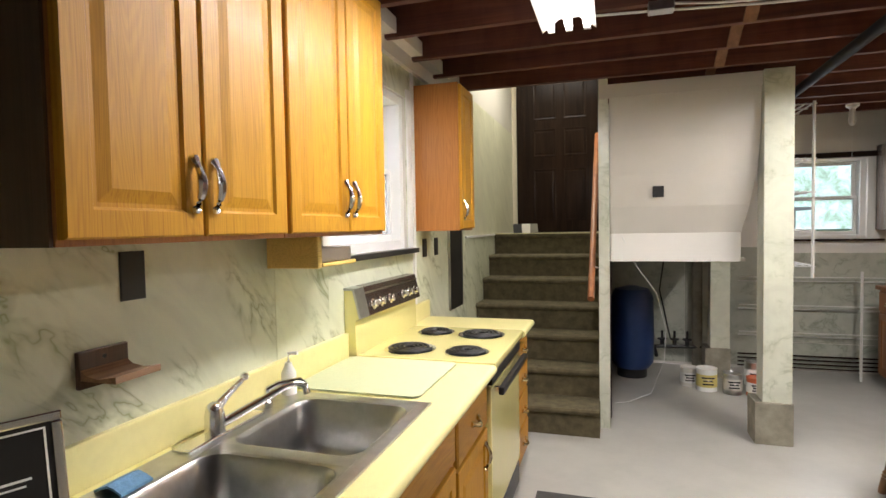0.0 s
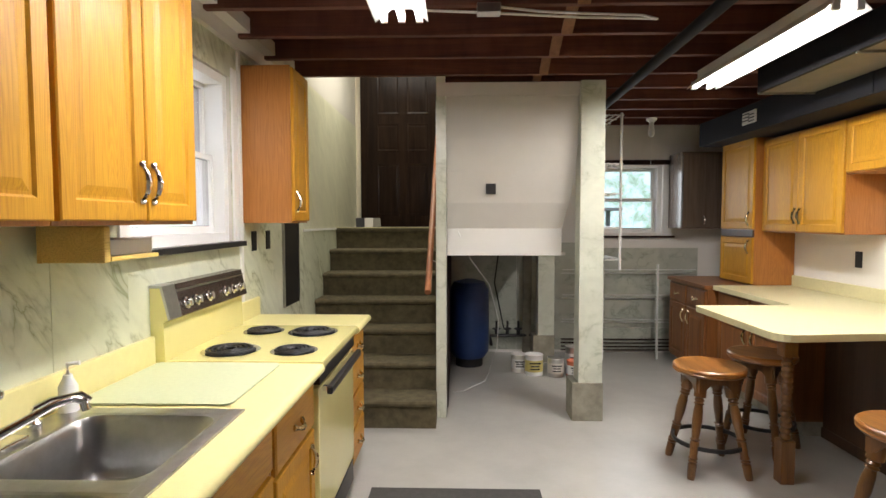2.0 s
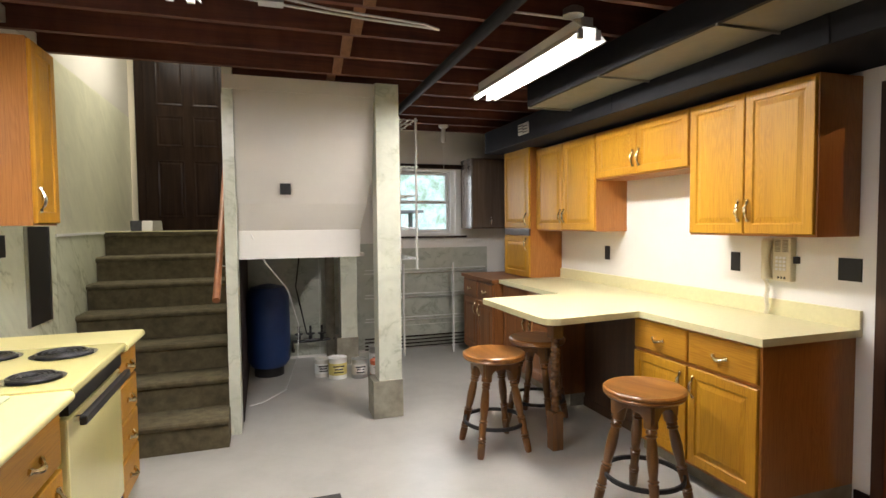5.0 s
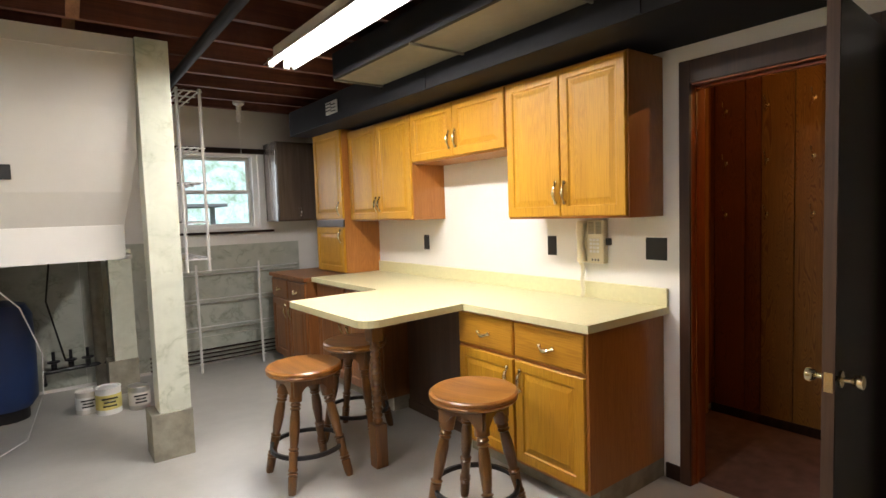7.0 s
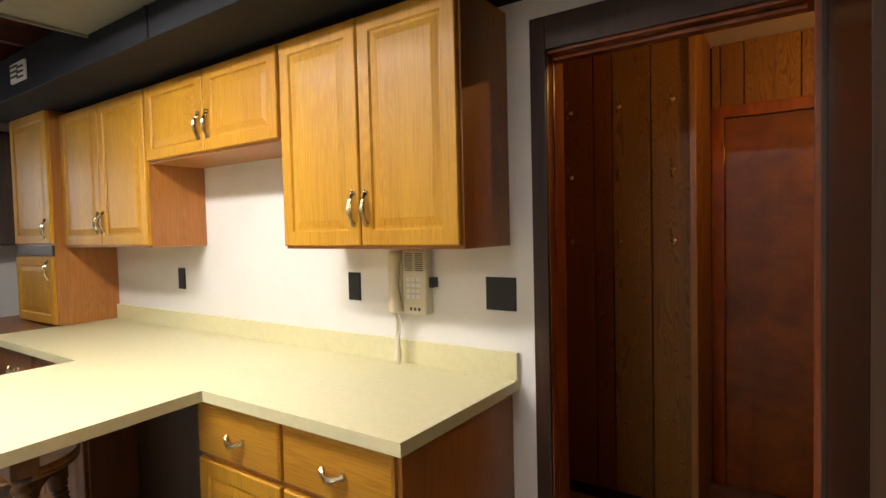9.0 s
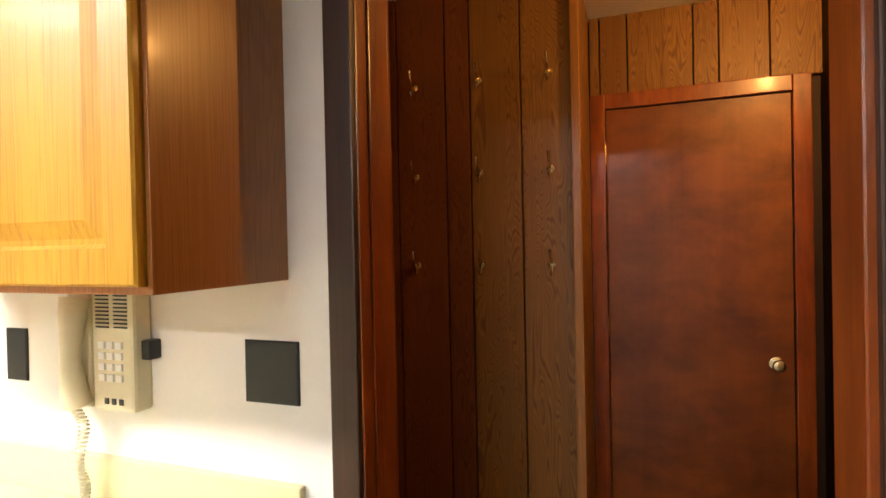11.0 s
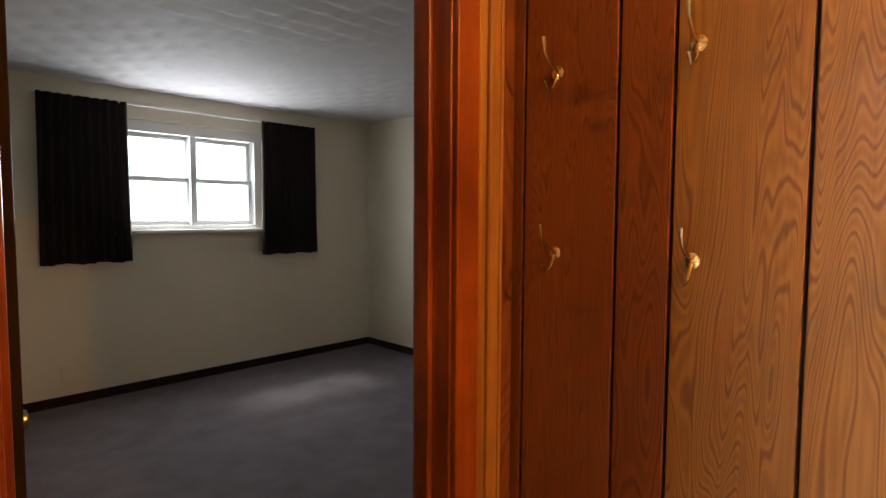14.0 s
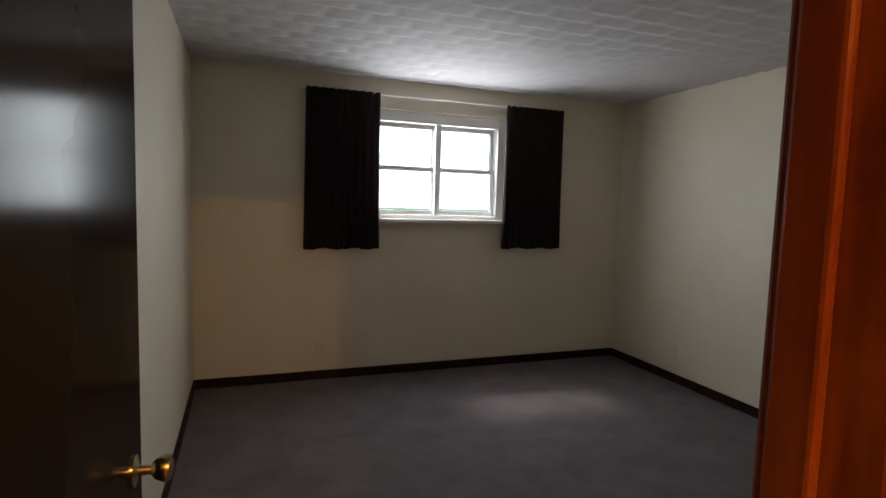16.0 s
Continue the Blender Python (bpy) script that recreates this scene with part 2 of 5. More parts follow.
BRASS = plain("aged_brass", (0.72, 0.60, 0.36), 0.25, 1, 0.15, 60)
BLACK = plain("black_plastic", (0.012, 0.011, 0.011), 0.4, 0, 0.2)
IRON = plain("black_iron", (0.02, 0.02, 0.022), 0.45, 0.3, 0.3, 30)
DUCT = plain("black_painted_duct", (0.014, 0.014, 0.017), 0.65, 0, 0.3, 3)
DUCT.node_tree.nodes["Principled BSDF"].inputs["Specular IOR Level"].default_value = 0.15
DUCTPAN = plain("grey_duct_pan", (0.20, 0.185, 0.15), 0.5, 0.2, 0.2, 4)
WHITE = plain("white_plastic", (0.8, 0.8, 0.78), 0.3, 0, 0.04)
WIRE = plain("white_wire", (0.72, 0.72, 0.70), 0.35, 0, 0.05)
CREAMPL = plain("cream_plastic", (0.66, 0.60, 0.42), 0.35, 0, 0.05)
CONCRETE = plain("bare_concrete", (0.30, 0.28, 0.22), 0.85, 0, 0.35, 9, 0.4, 90)
BLUE = plain("blue_tank_paint", (0.016, 0.045, 0.16), 0.4, 0, 0.2, 5)
TRAYWOOD = wood("worn_tray_wood", (0.17, 0.09, 0.05), (0.36, 0.22, 0.13), 1, 0.5, 0.1)
SPONGE = plain("blue_sponge", (0.16, 0.33, 0.55), 0.9, 0, 0.2, 60, 0.6, 200)
CURTAIN = plain("brown_curtain", (0.035, 0.022, 0.02), 0.9, 0, 0.3, 40, 0.4, 300)
CEILTEX = plain("swirled_white_ceiling", (0.58, 0.57, 0.58), 0.75, 0, 0.05, 3)
LABEL = plain("yellow_label", (0.7, 0.6, 0.2), 0.5)
ORANGE = plain("orange_paint", (0.6, 0.14, 0.05), 0.5)
FROST = plain("frosted_glass_board", (0.56, 0.61, 0.40), 0.35, 0, 0.05, 60)
HANDRAIL = wood("handrail_wood", (0.26, 0.08, 0.025), (0.40, 0.15, 0.05), 1)
GREYCAB = wood("grey_brown_cabinet", (0.085, 0.066, 0.054), (0.125, 0.098, 0.080), 2, 0.25, 0.3)
TUBE = glow("fluorescent_tube", (1.0, 0.97, 0.95), 9.0)
MAT = plain("grey_rubber_mat", (0.06, 0.058, 0.055), 0.9, 0, 0.2, 30, 0.5, 200)
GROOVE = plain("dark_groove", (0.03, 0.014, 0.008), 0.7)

GLASS = bpy.data.materials.new("window_glass")
GLASS.use_nodes = True
_g = GLASS.node_tree.nodes["Principled BSDF"]
_g.inputs["Transmission Weight"].default_value, _g.inputs["Roughness"].default_value, _g.inputs["IOR"].default_value = 1.0, 0.0, 1.1


# ---- mesh helpers ----
def box(bm, x0, x1, y0, y1, z0, z1, bevel=0.0):
    g = bmesh.ops.create_cube(bm, size=1.0)
    for v in g["verts"]:
        v.co = Vector((x0 + (v.co.x + 0.5) * (x1 - x0), y0 + (v.co.y + 0.5) * (y1 - y0), z0 + (v.co.z + 0.5) * (z1 - z0)))
    if bevel:
        edges = list({e for v in g["verts"] for e in v.link_edges})
        bmesh.ops.bevel(bm, geom=edges, offset=bevel, segments=2, affect="EDGES", profile=0.6)
    return bm


def boxes(*args, bevel=0.0):
    bm = bmesh.new()
    for a in args:
        box(bm, *a, bevel=bevel)
    return bm


def tube(bm, pts, r, n=8):
    """A round bar along points; r may be one radius or a radius a point."""
    pts = [Vector(p) for p in pts]
    rs = r if isinstance(r, (list, tuple)) else [r] * len(pts)
    rings = []
    for i, p in enumerate(pts):
        d = (pts[min(i + 1, len(pts) - 1)] - pts[max(i - 1, 0)]).normalized()
        up = Vector((0, 0, 1)) if abs(d.z) < 0.9 else Vector((1, 0, 0))
        a = d.cross(up).normalized()
        c = d.cross(a)
        rings.append([bm.verts.new(p + rs[i] * (a * math.cos(k * math.tau / n) + c * math.sin(k * math.tau / n))) for k in range(n)])
    for q, w in zip(rings, rings[1:]):
        for k in range(n):
            bm.faces.new((q[k], q[(k + 1) % n], w[(k + 1) % n], w[k]))
    bm.faces.new(rings[0])
    bm.faces.new(rings[-1][::-1])
    return bm


def lathe(bm, profile, centre=(0, 0, 0), n=20):
    """A turned shape from (radius, height) pairs about z."""
    rings = []
    for r, z in profile:
        rings.append([bm.verts.new((centre[0] + r * math.cos(k * math.tau / n), centre[1] + r * math.sin(k * math.tau / n), centre[2] + z)) for k in range(n)])
    for q, w in zip(rings, rings[1:]):
        for k in range(n):
            bm.faces.new((q[k], q[(k + 1) % n], w[(k + 1) % n], w[k]))
    bm.faces.new(rings[0][::-1])
    bm.faces.new(rings[-1])
    return bm


def prism(bm, outline, axis, a, b):
    """An outline of 2D points pushed from a to b along an axis."""
    def at(p, k):
        q = list(p)
        q.insert(axis, k)
        return bm.verts.new(q)
    lo, hi = [at(p, a) for p in outline], [at(p, b) for p in outline]
    bm.faces.new(lo)
    bm.faces.new(hi[::-1])
    for i in range(len(lo)):
        j = (i + 1) % len(lo)
        bm.faces.new((lo[i], hi[i], hi[j], lo[j]))
    return bm


def part(name, bm, mat, parent=None, label="", smooth=False, kind=""):
    bmesh.ops.recalc_face_normals(bm, faces=bm.faces)
    base = Vector((0, 0, 0))
    p = parent
    while p is not None:
        base += p.location
        p = p.parent
    if parent is None:
        lo = [min(v.co[k] for v in bm.verts) for k in range(3)]
        hi = [max(v.co[k] for v in bm.verts) for k in range(3)]
        base = Vector(((lo[0] + hi[0]) / 2, (lo[1] + hi[1]) / 2, lo[2]))
    bmesh.ops.translate(bm, verts=bm.verts, vec=-base)
    me = bpy.data.meshes.new(name)
    bm.to_mesh(me)
    bm.free()
    if smooth:
        for poly in me.polygons:
            poly.use_smooth = True
        me.set_sharp_from_angle(angle=radians(40))
    me.materials.append(mat)
    ob = new(name, me)
    if parent is None:
        ob.location = base
    else:
        ob.parent = parent
    if label or kind:
        tagged(ob, label, kind=kind)
    return ob


def thing(name, at, label, category, group=""):
    ob = new(name)
    ob.location = at
    ob.empty_display_size = 0.1
    return tagged(ob, label, category, group)


def single(name, bm, mat, label, category, group="", smooth=False):
    return tagged(part(name, bm, mat, None, "", smooth), label, category, group)


def structure(name, bm, mat, label):
    return tagged(part(name, bm, mat), label, kind="structure")


# Faces of furniture: (u along the front, v up, d outwards) to the world.
def facing(side, at):
    if side == "+x":
        return lambda u, v, d: (at + d, u, v)
    if side == "-x":
        return lambda u, v, d: (at - d, u, v)
    if side == "-y":
        return lambda u, v, d: (u, at - d, v)
    return lambda u, v, d: (u, at + d, v)


PANEL_RINGS = [(0, 0), (0, 0.015), (0.004, 0.019), (0.052, 0.019), (0.058, 0.012), (0.066, 0.012), (0.092, 0.018)]
SLAB_RINGS = [(0, 0), (0, 0.013), (0.008, 0.019)]


def rings_bm(f, u0, u1, v0, v1, rings):
    bm = bmesh.new()
    prev = None
    for ins, d in rings:
        ins = min(ins, (u1 - u0) * 0.42, (v1 - v0) * 0.42)
        cur = [bm.verts.new(f(u, v, d)) for u, v in ((u0 + ins, v0 + ins), (u1 - ins, v0 + ins), (u1 - ins, v1 - ins), (u0 + ins, v1 - ins))]
        if prev:
            for k in range(4):
                bm.faces.new((prev[k], prev[(k + 1) % 4], cur[(k + 1) % 4], cur[k]))
        else:
            bm.faces.new(cur)
        prev = cur
    bm.faces.new(prev)
    return bm


def pull(f, u, v, parent, mat, vertical=True, size=0.11):
    """An arched cabinet pull with flared ends."""
    bm = bmesh.new()
    pts, rad = [], []
    for k in range(13):
        s = k / 12
        along = (s - 0.5) * size
        out = 0.021 + 0.020 * math.sin(math.pi * min(1, max(0, (s - 0.08) / 0.84))) ** 0.7 if 0.08 < s < 0.92 else 0.021
        pts.append(f(u, v + along, out) if vertical else f(u + along, v - 0.016 * math.sin(math.pi * s), out))
        rad.append(0.009 if k in (0, 12) else 0.0125 if k in (1, 11) else 0.0062 + 0.0050 * math.sin(math.pi * s) ** 3)
    tube(bm, pts, rad, 8)
    return part("handle", bm, mat, parent, "", True)


def cab_door(parent, f, u0, u1, v0, v1, handle_u, handle_v, mat=None, metal=None, size=0.125):
    d = part("door", rings_bm(f, u0, u1, v0, v1, PANEL_RINGS), mat or OAK, parent)
    if handle_u is not None:
        pull(f, handle_u, handle_v, d, metal or BRASS, True, size)
    return d


def cab_drawer(parent, f, u0, u1, v0, v1, mat=None, metal=None):
    d = part("drawer_front", rings_bm(f, u0, u1, v0, v1, SLAB_RINGS), mat or OAK_H, parent)
    pull(f, (u0 + u1) / 2, (v0 + v1) / 2, d, metal or BRASS, False, 0.10)
    return d


# ---- the plan ----
LX, RX, HX = -0.145, 4.05, 4.17          # sink wall, bar wall, its hall side
BACK, FRONT = 7.80, -1.60                # window wall, wall behind the walk
JZ = 2.50                                # underside of the joists

# floors
structure("floor_basement", boxes((-0.5, 4.11, FRONT - 0.2, 8.6, -0.15, 0.0)), FLOOR, "grey painted concrete basement floor, scuffed")
structure("floor_hall", boxes((4.11, 5.8, 0.6, 4.02, -0.15, 0.012)), HALL_CARPET, "brown red carpet of the small hall")
structure("floor_bedroom", boxes((4.11, 8.1, 4.02, 8.2, -0.15, 0.014)), BED_CARPET, "mauve grey carpet of the empty bedroom")

# sink wall with its window opening
WY0, WY1, WZ0, WZ1 = 3.70, 4.66, 1.375, 2.27
structure("wall_sink", boxes((LX - 0.2, LX - 0.004, FRONT, WY0, 0, 3.7), (LX - 0.2, LX - 0.004, WY1, 8.5, 0, 3.7),
                             (LX - 0.2, LX - 0.004, WY0, WY1, 0, WZ0), (LX - 0.2, LX - 0.004, WY0, WY1, WZ1, 3.7)), WHITEBOARD, "plain wall behind the marbled panels")
wp = thing("wall_panelling", (LX, 3.0, 0), "pale green marbled wall panels above the sink counter", "wall panel")
wp["kind"] = "structure"
for y0, y1, z0, z1 in ((0.9, 2.09, 0, 2.5), (2.093, 3.31, 0, 2.5), (3.313, WY0, 0, 2.5), (WY0, WY1, 0, WZ0), (WY0, WY1, WZ1, 2.5), (WY1, 4.745, 0, 2.5), (4.78, 6.0, 0, 2.5), (6.003, 7.2, 0, 1.40), (7.203, 8.3, 0, 1.40),
                       (6.003, 7.2, 1.42, 2.62), (7.203, 8.3, 1.42, 2.62)):
    part("panel", boxes((LX - 0.003, LX, y0, y1, z0, z1)), PALEMARBLE if z0 == 1.42 else MARBLE, wp)
structure("trim_sink_wall", boxes((LX - 0.002, LX + 0.012, 4.745, 4.78, 0.9, 2.62), (LX - 0.002, LX + 0.01, 6.0, 8.3, 1.40, 1.42)), WHITE, "white strip between the wall panels")
structure("sill_plate", boxes((LX - 0.05, LX + 0.10, FRONT, 5.6, 2.52, 2.60), (LX - 0.05, LX + 0.03, FRONT, 5.6, 2.44, 2.52)), WHITEBOARD, "pale plate on top of the sink wall")

# bar wall with the doorway to the hall
DY0, DY1, DZ = 2.755, 3.52, 2.03
structure("wall_bar", boxes((RX, HX, FRONT, DY0, 0, 2.8), (RX, HX, DY1, BACK, 0, 2.8), (RX, HX, DY0, DY1, DZ, 2.8)), WHITEWALL, "white painted wall behind the bar counter")
# window wall
BX0, BX1, BZ0, BZ1 = 2.60, 3.36, 1.345, 2.09
structure("wall_back", boxes((0.93, BX0, BACK, BACK + 0.2, 0, 2.8), (BX1, RX + 0.12, BACK, BACK + 0.2, 0, 2.8), (BX0, BX1, BACK, BACK + 0.2, 0, BZ0), (BX0, BX1, BACK, BACK + 0.2, BZ1, 2.8)), WHITEWALL, "pale painted back wall above the marbled panels")
bp = thing("back_panelling", (2.4, BACK, 0), "grey green marbled panels on the lower back wall", "wall panel")
bp["kind"] = "structure"
for x0, x1, z0, z1 in ((0.95, 1.75, 0.03, 1.24), (1.753, 2.55, 0.03, 1.24), (2.553, 3.76, 0.03, 0.28), (2.553, 3.76, 0.285, 0.60), (2.553, 3.76, 0.605, 0.90), (2.553, 3.76, 0.905, 1.18)):
    part("panel", boxes((x0, x1, BACK - 0.008, BACK - 0.001, z0, z1)), MARBLE2, bp)
structure("wall_front", boxes((LX - 0.2, HX, FRONT - 0.15, FRONT, 0, 2.8)), WHITEWALL, "plain white wall behind the walk")

# exposed ceiling: deck, joists and bridging
bm = bmesh.new()
box(bm, 1.0, RX, 5.62, BACK + 0.2, JZ + 0.235, JZ + 0.26)
box(bm, LX - 0.2, RX, FRONT, 5.62, JZ + 0.235, JZ + 0.26)
jy = [5.52 - 0.406 * k for k in range(0, 18)]
for y in jy:
    box(bm, LX, RX, y, y + 0.04, JZ, JZ + 0.235)
for k in range(1, 6):
    y = 5.52 + 0.406 * k
    box(bm, 1.0, RX, y, y + 0.04, JZ, JZ + 0.235)
structure("ceiling", bm, JOIST, "dark red brown open floor joists and boards")
br = thing("bridging", (1.72, 4.6, JZ), "raw wood cross bridging between the joists", "bridging")
br["kind"] = "structure"
for y in jy[:7]:
    for s in (0, 1):
        b2 = bmesh.new()
        x = 1.66 + 0.12 * s
        z0, z1 = (JZ - 0.004, JZ + 0.2) if s else (JZ + 0.2, JZ - 0.004)
        prism(b2, [(y + 0.03, z0), (y + 0.03, z0 + 0.02), (y + 0.41, z1 + 0.02), (y + 0.41, z1)], 0, x, x + 0.06)
        part("strut", b2, LATH, br)
    
# stairwell: partition, upper walls, roof
structure("wall_stair_partition", boxes((0.935, 1.01, 5.71, 8.3, 0, 2.36), (0.935, 1.0, 5.80, 8.3, 2.36, 3.7)), POSTMARBLE, "thin marbled partition beside the stairs")
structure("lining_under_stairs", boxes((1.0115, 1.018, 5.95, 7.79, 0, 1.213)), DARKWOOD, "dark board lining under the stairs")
structure("wall_stair_end", boxes((LX - 0.2, 1.0, 8.3, 8.5, 0, 3.7), (LX, 0.935, 5.60, 5.66, 2.735, 3.7)), CREAMWALL, "cream wall at the top of the stairs")
structure("ceiling_stairwell", boxes((LX - 0.2, 1.0, 5.6, 8.5, 3.7, 3.8)), CREAMWALL, "pale ceiling of the stairwell")

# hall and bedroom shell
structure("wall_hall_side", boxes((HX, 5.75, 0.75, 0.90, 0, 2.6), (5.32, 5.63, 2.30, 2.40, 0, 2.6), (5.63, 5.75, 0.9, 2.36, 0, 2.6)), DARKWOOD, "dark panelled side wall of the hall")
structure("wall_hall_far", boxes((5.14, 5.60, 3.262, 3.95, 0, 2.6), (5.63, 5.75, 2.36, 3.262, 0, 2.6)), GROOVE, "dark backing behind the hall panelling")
structure("ceiling_hall", boxes((HX, 5.75, 0.75, 3.95, 2.38, 2.5)), CREAMWALL, "plain pale hall ceiling")
OX0, OX1, OZ = 4.30, 4.935, 2.03
structure("wall_bedroom_door", boxes((HX, OX0 - 0.015, 3.95, 4.07, 0, 2.5), (OX1 + 0.015, 8.0, 3.95, 4.044, 0, 2.5), (OX0 - 0.015, OX1 + 0.015, 3.95, 4.07, OZ + 0.015, 2.5)), CREAMWALL, "wall with the bedroom doorway")
BY, BRX = 8.0, 7.88
VX0, VX1, VZ0, VZ1 = 5.44, 6.66, 1.30, 2.17
structure("wall_bedroom_window", boxes((HX, VX0, BY, BY + 0.2, 0, 2.5), (VX1, BRX + 0.1, BY, BY + 0.2, 0, 2.5), (VX0, VX1, BY, BY + 0.2, 0, VZ0), (VX0, VX1, BY, BY + 0.2, VZ1, 2.5)), CREAMWALL, "cream bedroom wall under and around the window")
structure("wall_bedroom_east", boxes((BRX, BRX + 0.12, 4.07, BY, 0, 2.5)), CREAMWALL, "cream bedroom side wall")
structure("wall_bedroom_west", boxes((HX, HX + 0.006, 4.07, BY, 0, 2.5)), CREAMWALL, "cream bedroom wall beside the open door")


# textured bedroom ceiling: rows of brushed swirls
def swirl_ceiling():
    nx, ny = 150, 160
    xs = np.linspace(HX, BRX, nx)
    ys = np.linspace(4.07, BY, ny)
    verts, faces = [], []
    for j, y in enumerate(ys):
        row = math.floor(y / 0.16)
        for x in xs:
            ph = (x / 0.24 + 0.5 * (row % 2) + 0.25 * noise.noise((x * 3, y * 3, 0)))
            fx, fy = ph - math.floor(ph), y / 0.16 - row
            h = 0.016 * math.sqrt(max(0.0, fy)) * (1 - 0.7 * abs(2 * fx - 1) ** 3) + 0.003 * noise.noise((x * 30, y * 30, 1))
            verts.append((x, y, 2.41 - h))
    for j in range(ny - 1):
        for i in range(nx - 1):
            a = j * nx + i
            faces.append((a, a + nx, a + nx + 1, a + 1))
    me = bpy.data.meshes.new("ceiling_bedroom")
    me.from_pydata(verts, [], faces)
    me.materials.append(CEILTEX)
    for p in me.polygons:
        p.use_smooth = True
    tagged(new("ceiling_bedroom", me), "white bedroom ceiling brushed in rows of swirls", kind="structure")


swirl_ceiling()
structure("ceiling_bedroom_slab", boxes((HX, BRX + 0.1, 4.07, BY + 0.1, 2.42, 2.55)), CEILTEX, "slab over the bedroom")

# baseboards
structure("baseboard_bedroom", boxes((HX + 0.006, BRX, BY - 0.014, BY, 0.014, 0.085), (BRX - 0.014, BRX, 4.07, BY - 0.014, 0.014, 0.085), (HX + 0.006, HX + 0.02, 4.9, BY - 0.014, 0.014, 0.085), bevel=0.003), DARKWOOD, "dark wooden baseboard round the bedroom")
structure("baseboard_bar", boxes((RX - 0.012, RX, DY1 + 0.039, 3.64, 0, 0.08)), DARKWOOD, "dark baseboard stub beside the doorway")


# ---- doors and casings ----
def casing(name, at, pieces, mat, label):
    t = thing(name, at, label, "door frame")
    t["kind"] = "structure"
    for n, b in pieces:
        part(n, boxes(b, bevel=0.004), mat, t)
    return t


casing("door_frame_kitchen", (RX, DY1, 0), [
    ("casing", (RX - 0.018, RX, DY1 - 0.017, DY1 + 0.038, 0, DZ + 0.10)), ("casing", (RX - 0.018, RX, DY0 - 0.10, DY0 + 0.006, 0, DZ + 0.10)),
    ("casing", (RX - 0.018, RX, DY0 + 0.006, DY1 - 0.017, DZ - 0.010, DZ + 0.10))], KCASE, "dark stained door casing on the white wall")
casing("door_frame_hall", (HX, DY1, 0), [
    ("jamb", (RX - 0.004, HX + 0.004, DY1 - 0.02, DY1, 0, DZ)), ("jamb", (RX - 0.004, HX + 0.004, DY0, DY0 + 0.02, 0, DZ)), ("jamb", (RX - 0.004, HX + 0.004, DY0 + 0.02, DY1 - 0.02, DZ - 0.02, DZ)),
    ("stop", (RX + 0.035, RX + 0.065, DY1 - 0.025, DY1 - 0.02, 0, DZ - 0.02)), ("stop", (RX + 0.035, RX + 0.065, DY0 + 0.034, DY1 - 0.025, DZ - 0.034, DZ - 0.02)),
    ("casing", (HX, HX + 0.014, DY1 - 0.019, DY1 + 0.07, 0.012, DZ + 0.07)), ("casing", (HX, HX + 0.016, DY0 - 0.07, DY0 + 0.01, 0.012, DZ + 0.07)),
    ("casing", (HX, HX + 0.016, DY0 + 0.01, DY1 - 0.019, DZ - 0.01, DZ + 0.07))], CASING, "red brown stained jamb of the hall doorway")
casing("door_frame_bedroom", (OX1, 3.95, 0), [
    ("jamb", (OX1, OX1 + 0.018, 3.946, 4.046, 0.012, OZ)), ("jamb", (OX0 - 0.018, OX0, 3.946, 4.074, 0.012, OZ)), ("jamb", (OX0, OX1, 3.946, 4.074, OZ - 0.018, OZ)),
    ("stop", (OX1 - 0.012, OX1, 3.99, 4.03, 0.012, OZ - 0.018)), ("stop", (OX0, OX0 + 0.012, 3.99, 4.03, 0.012, OZ - 0.018)),
    ("casing", (OX1 + 0.003, OX1 + 0.063, 3.932, 3.949, 0.012, OZ + 0.06)), ("casing", (OX0 - 0.075, OX0 - 0.006, 3.932, 3.949, 0.012, OZ + 0.06)),
    ("casing", (OX0 - 0.006, OX1 + 0.006, 3.932, 3.949, OZ - 0.008, OZ + 0.06))], CASING, "red brown stained frame of the bedroom doorway")
structure("trim_hall_corner", boxes((OX1 + 0.065, 5.068, 3.935, 3.949, 0.012, 2.38), (OX1 + 0.085, 5.050, 3.926, 3.9345, 0.012, 2.38), (5.056, 5.066, 3.929, 3.9345, 0.012, 2.38), bevel=0.003), TRIMOAK, "light oak corner moulding in the hall")


def knob(parent, centre, way, mat):
    """A round door knob on a rose; way: +1 or -1 along y, or 'x'."""
    bm = bmesh.new()
    lathe(bm, [(0.026, 0), (0.026, 0.004), (0.009, 0.009), (0.008, 0.026), (0.017, 0.034), (0.023, 0.046), (0.021, 0.056), (0.010, 0.060)], n=18)
    rot = {"+y": pose(0, 0, 0, -90), "-y": pose(0, 0, 0, 90), "-x": pose(0, 0, 0, 0, -90), "+x": pose(0, 0, 0, 0, 90)}[way]
    bmesh.ops.transform(bm, matrix=Matrix.Translation(centre) @ rot, verts=bm.verts)
    return part("knob", bm, mat, parent, "round brass knob", True)


# kitchen door, swung into the room
kd = thing("door_kitchen", (4.03, 2.73, 0.01), "dark stained flush door standing open into the kitchen", "door")
kd["kind"] = "structure"
part("leaf", boxes((3.315, 4.03, 2.715, 2.75, 0.012, 2.02), bevel=0.002), BLACKDOOR, kd)
part("edge_band", boxes((3.3135, 3.3148, 2.716, 2.749, 0.013, 2.019)), DOOREDGE, kd)
part("latch_plate", boxes((3.312, 3.3134, 2.721, 2.744, 0.86, 0.92)), BRASS, kd)
knob(kd, (3.375, 2.75, 0.89), "+y", BRASS)
knob(kd, (3.375, 2.715, 0.89), "-y", BRASS)
kd.rotation_euler = (0, 0, radians(3.5))
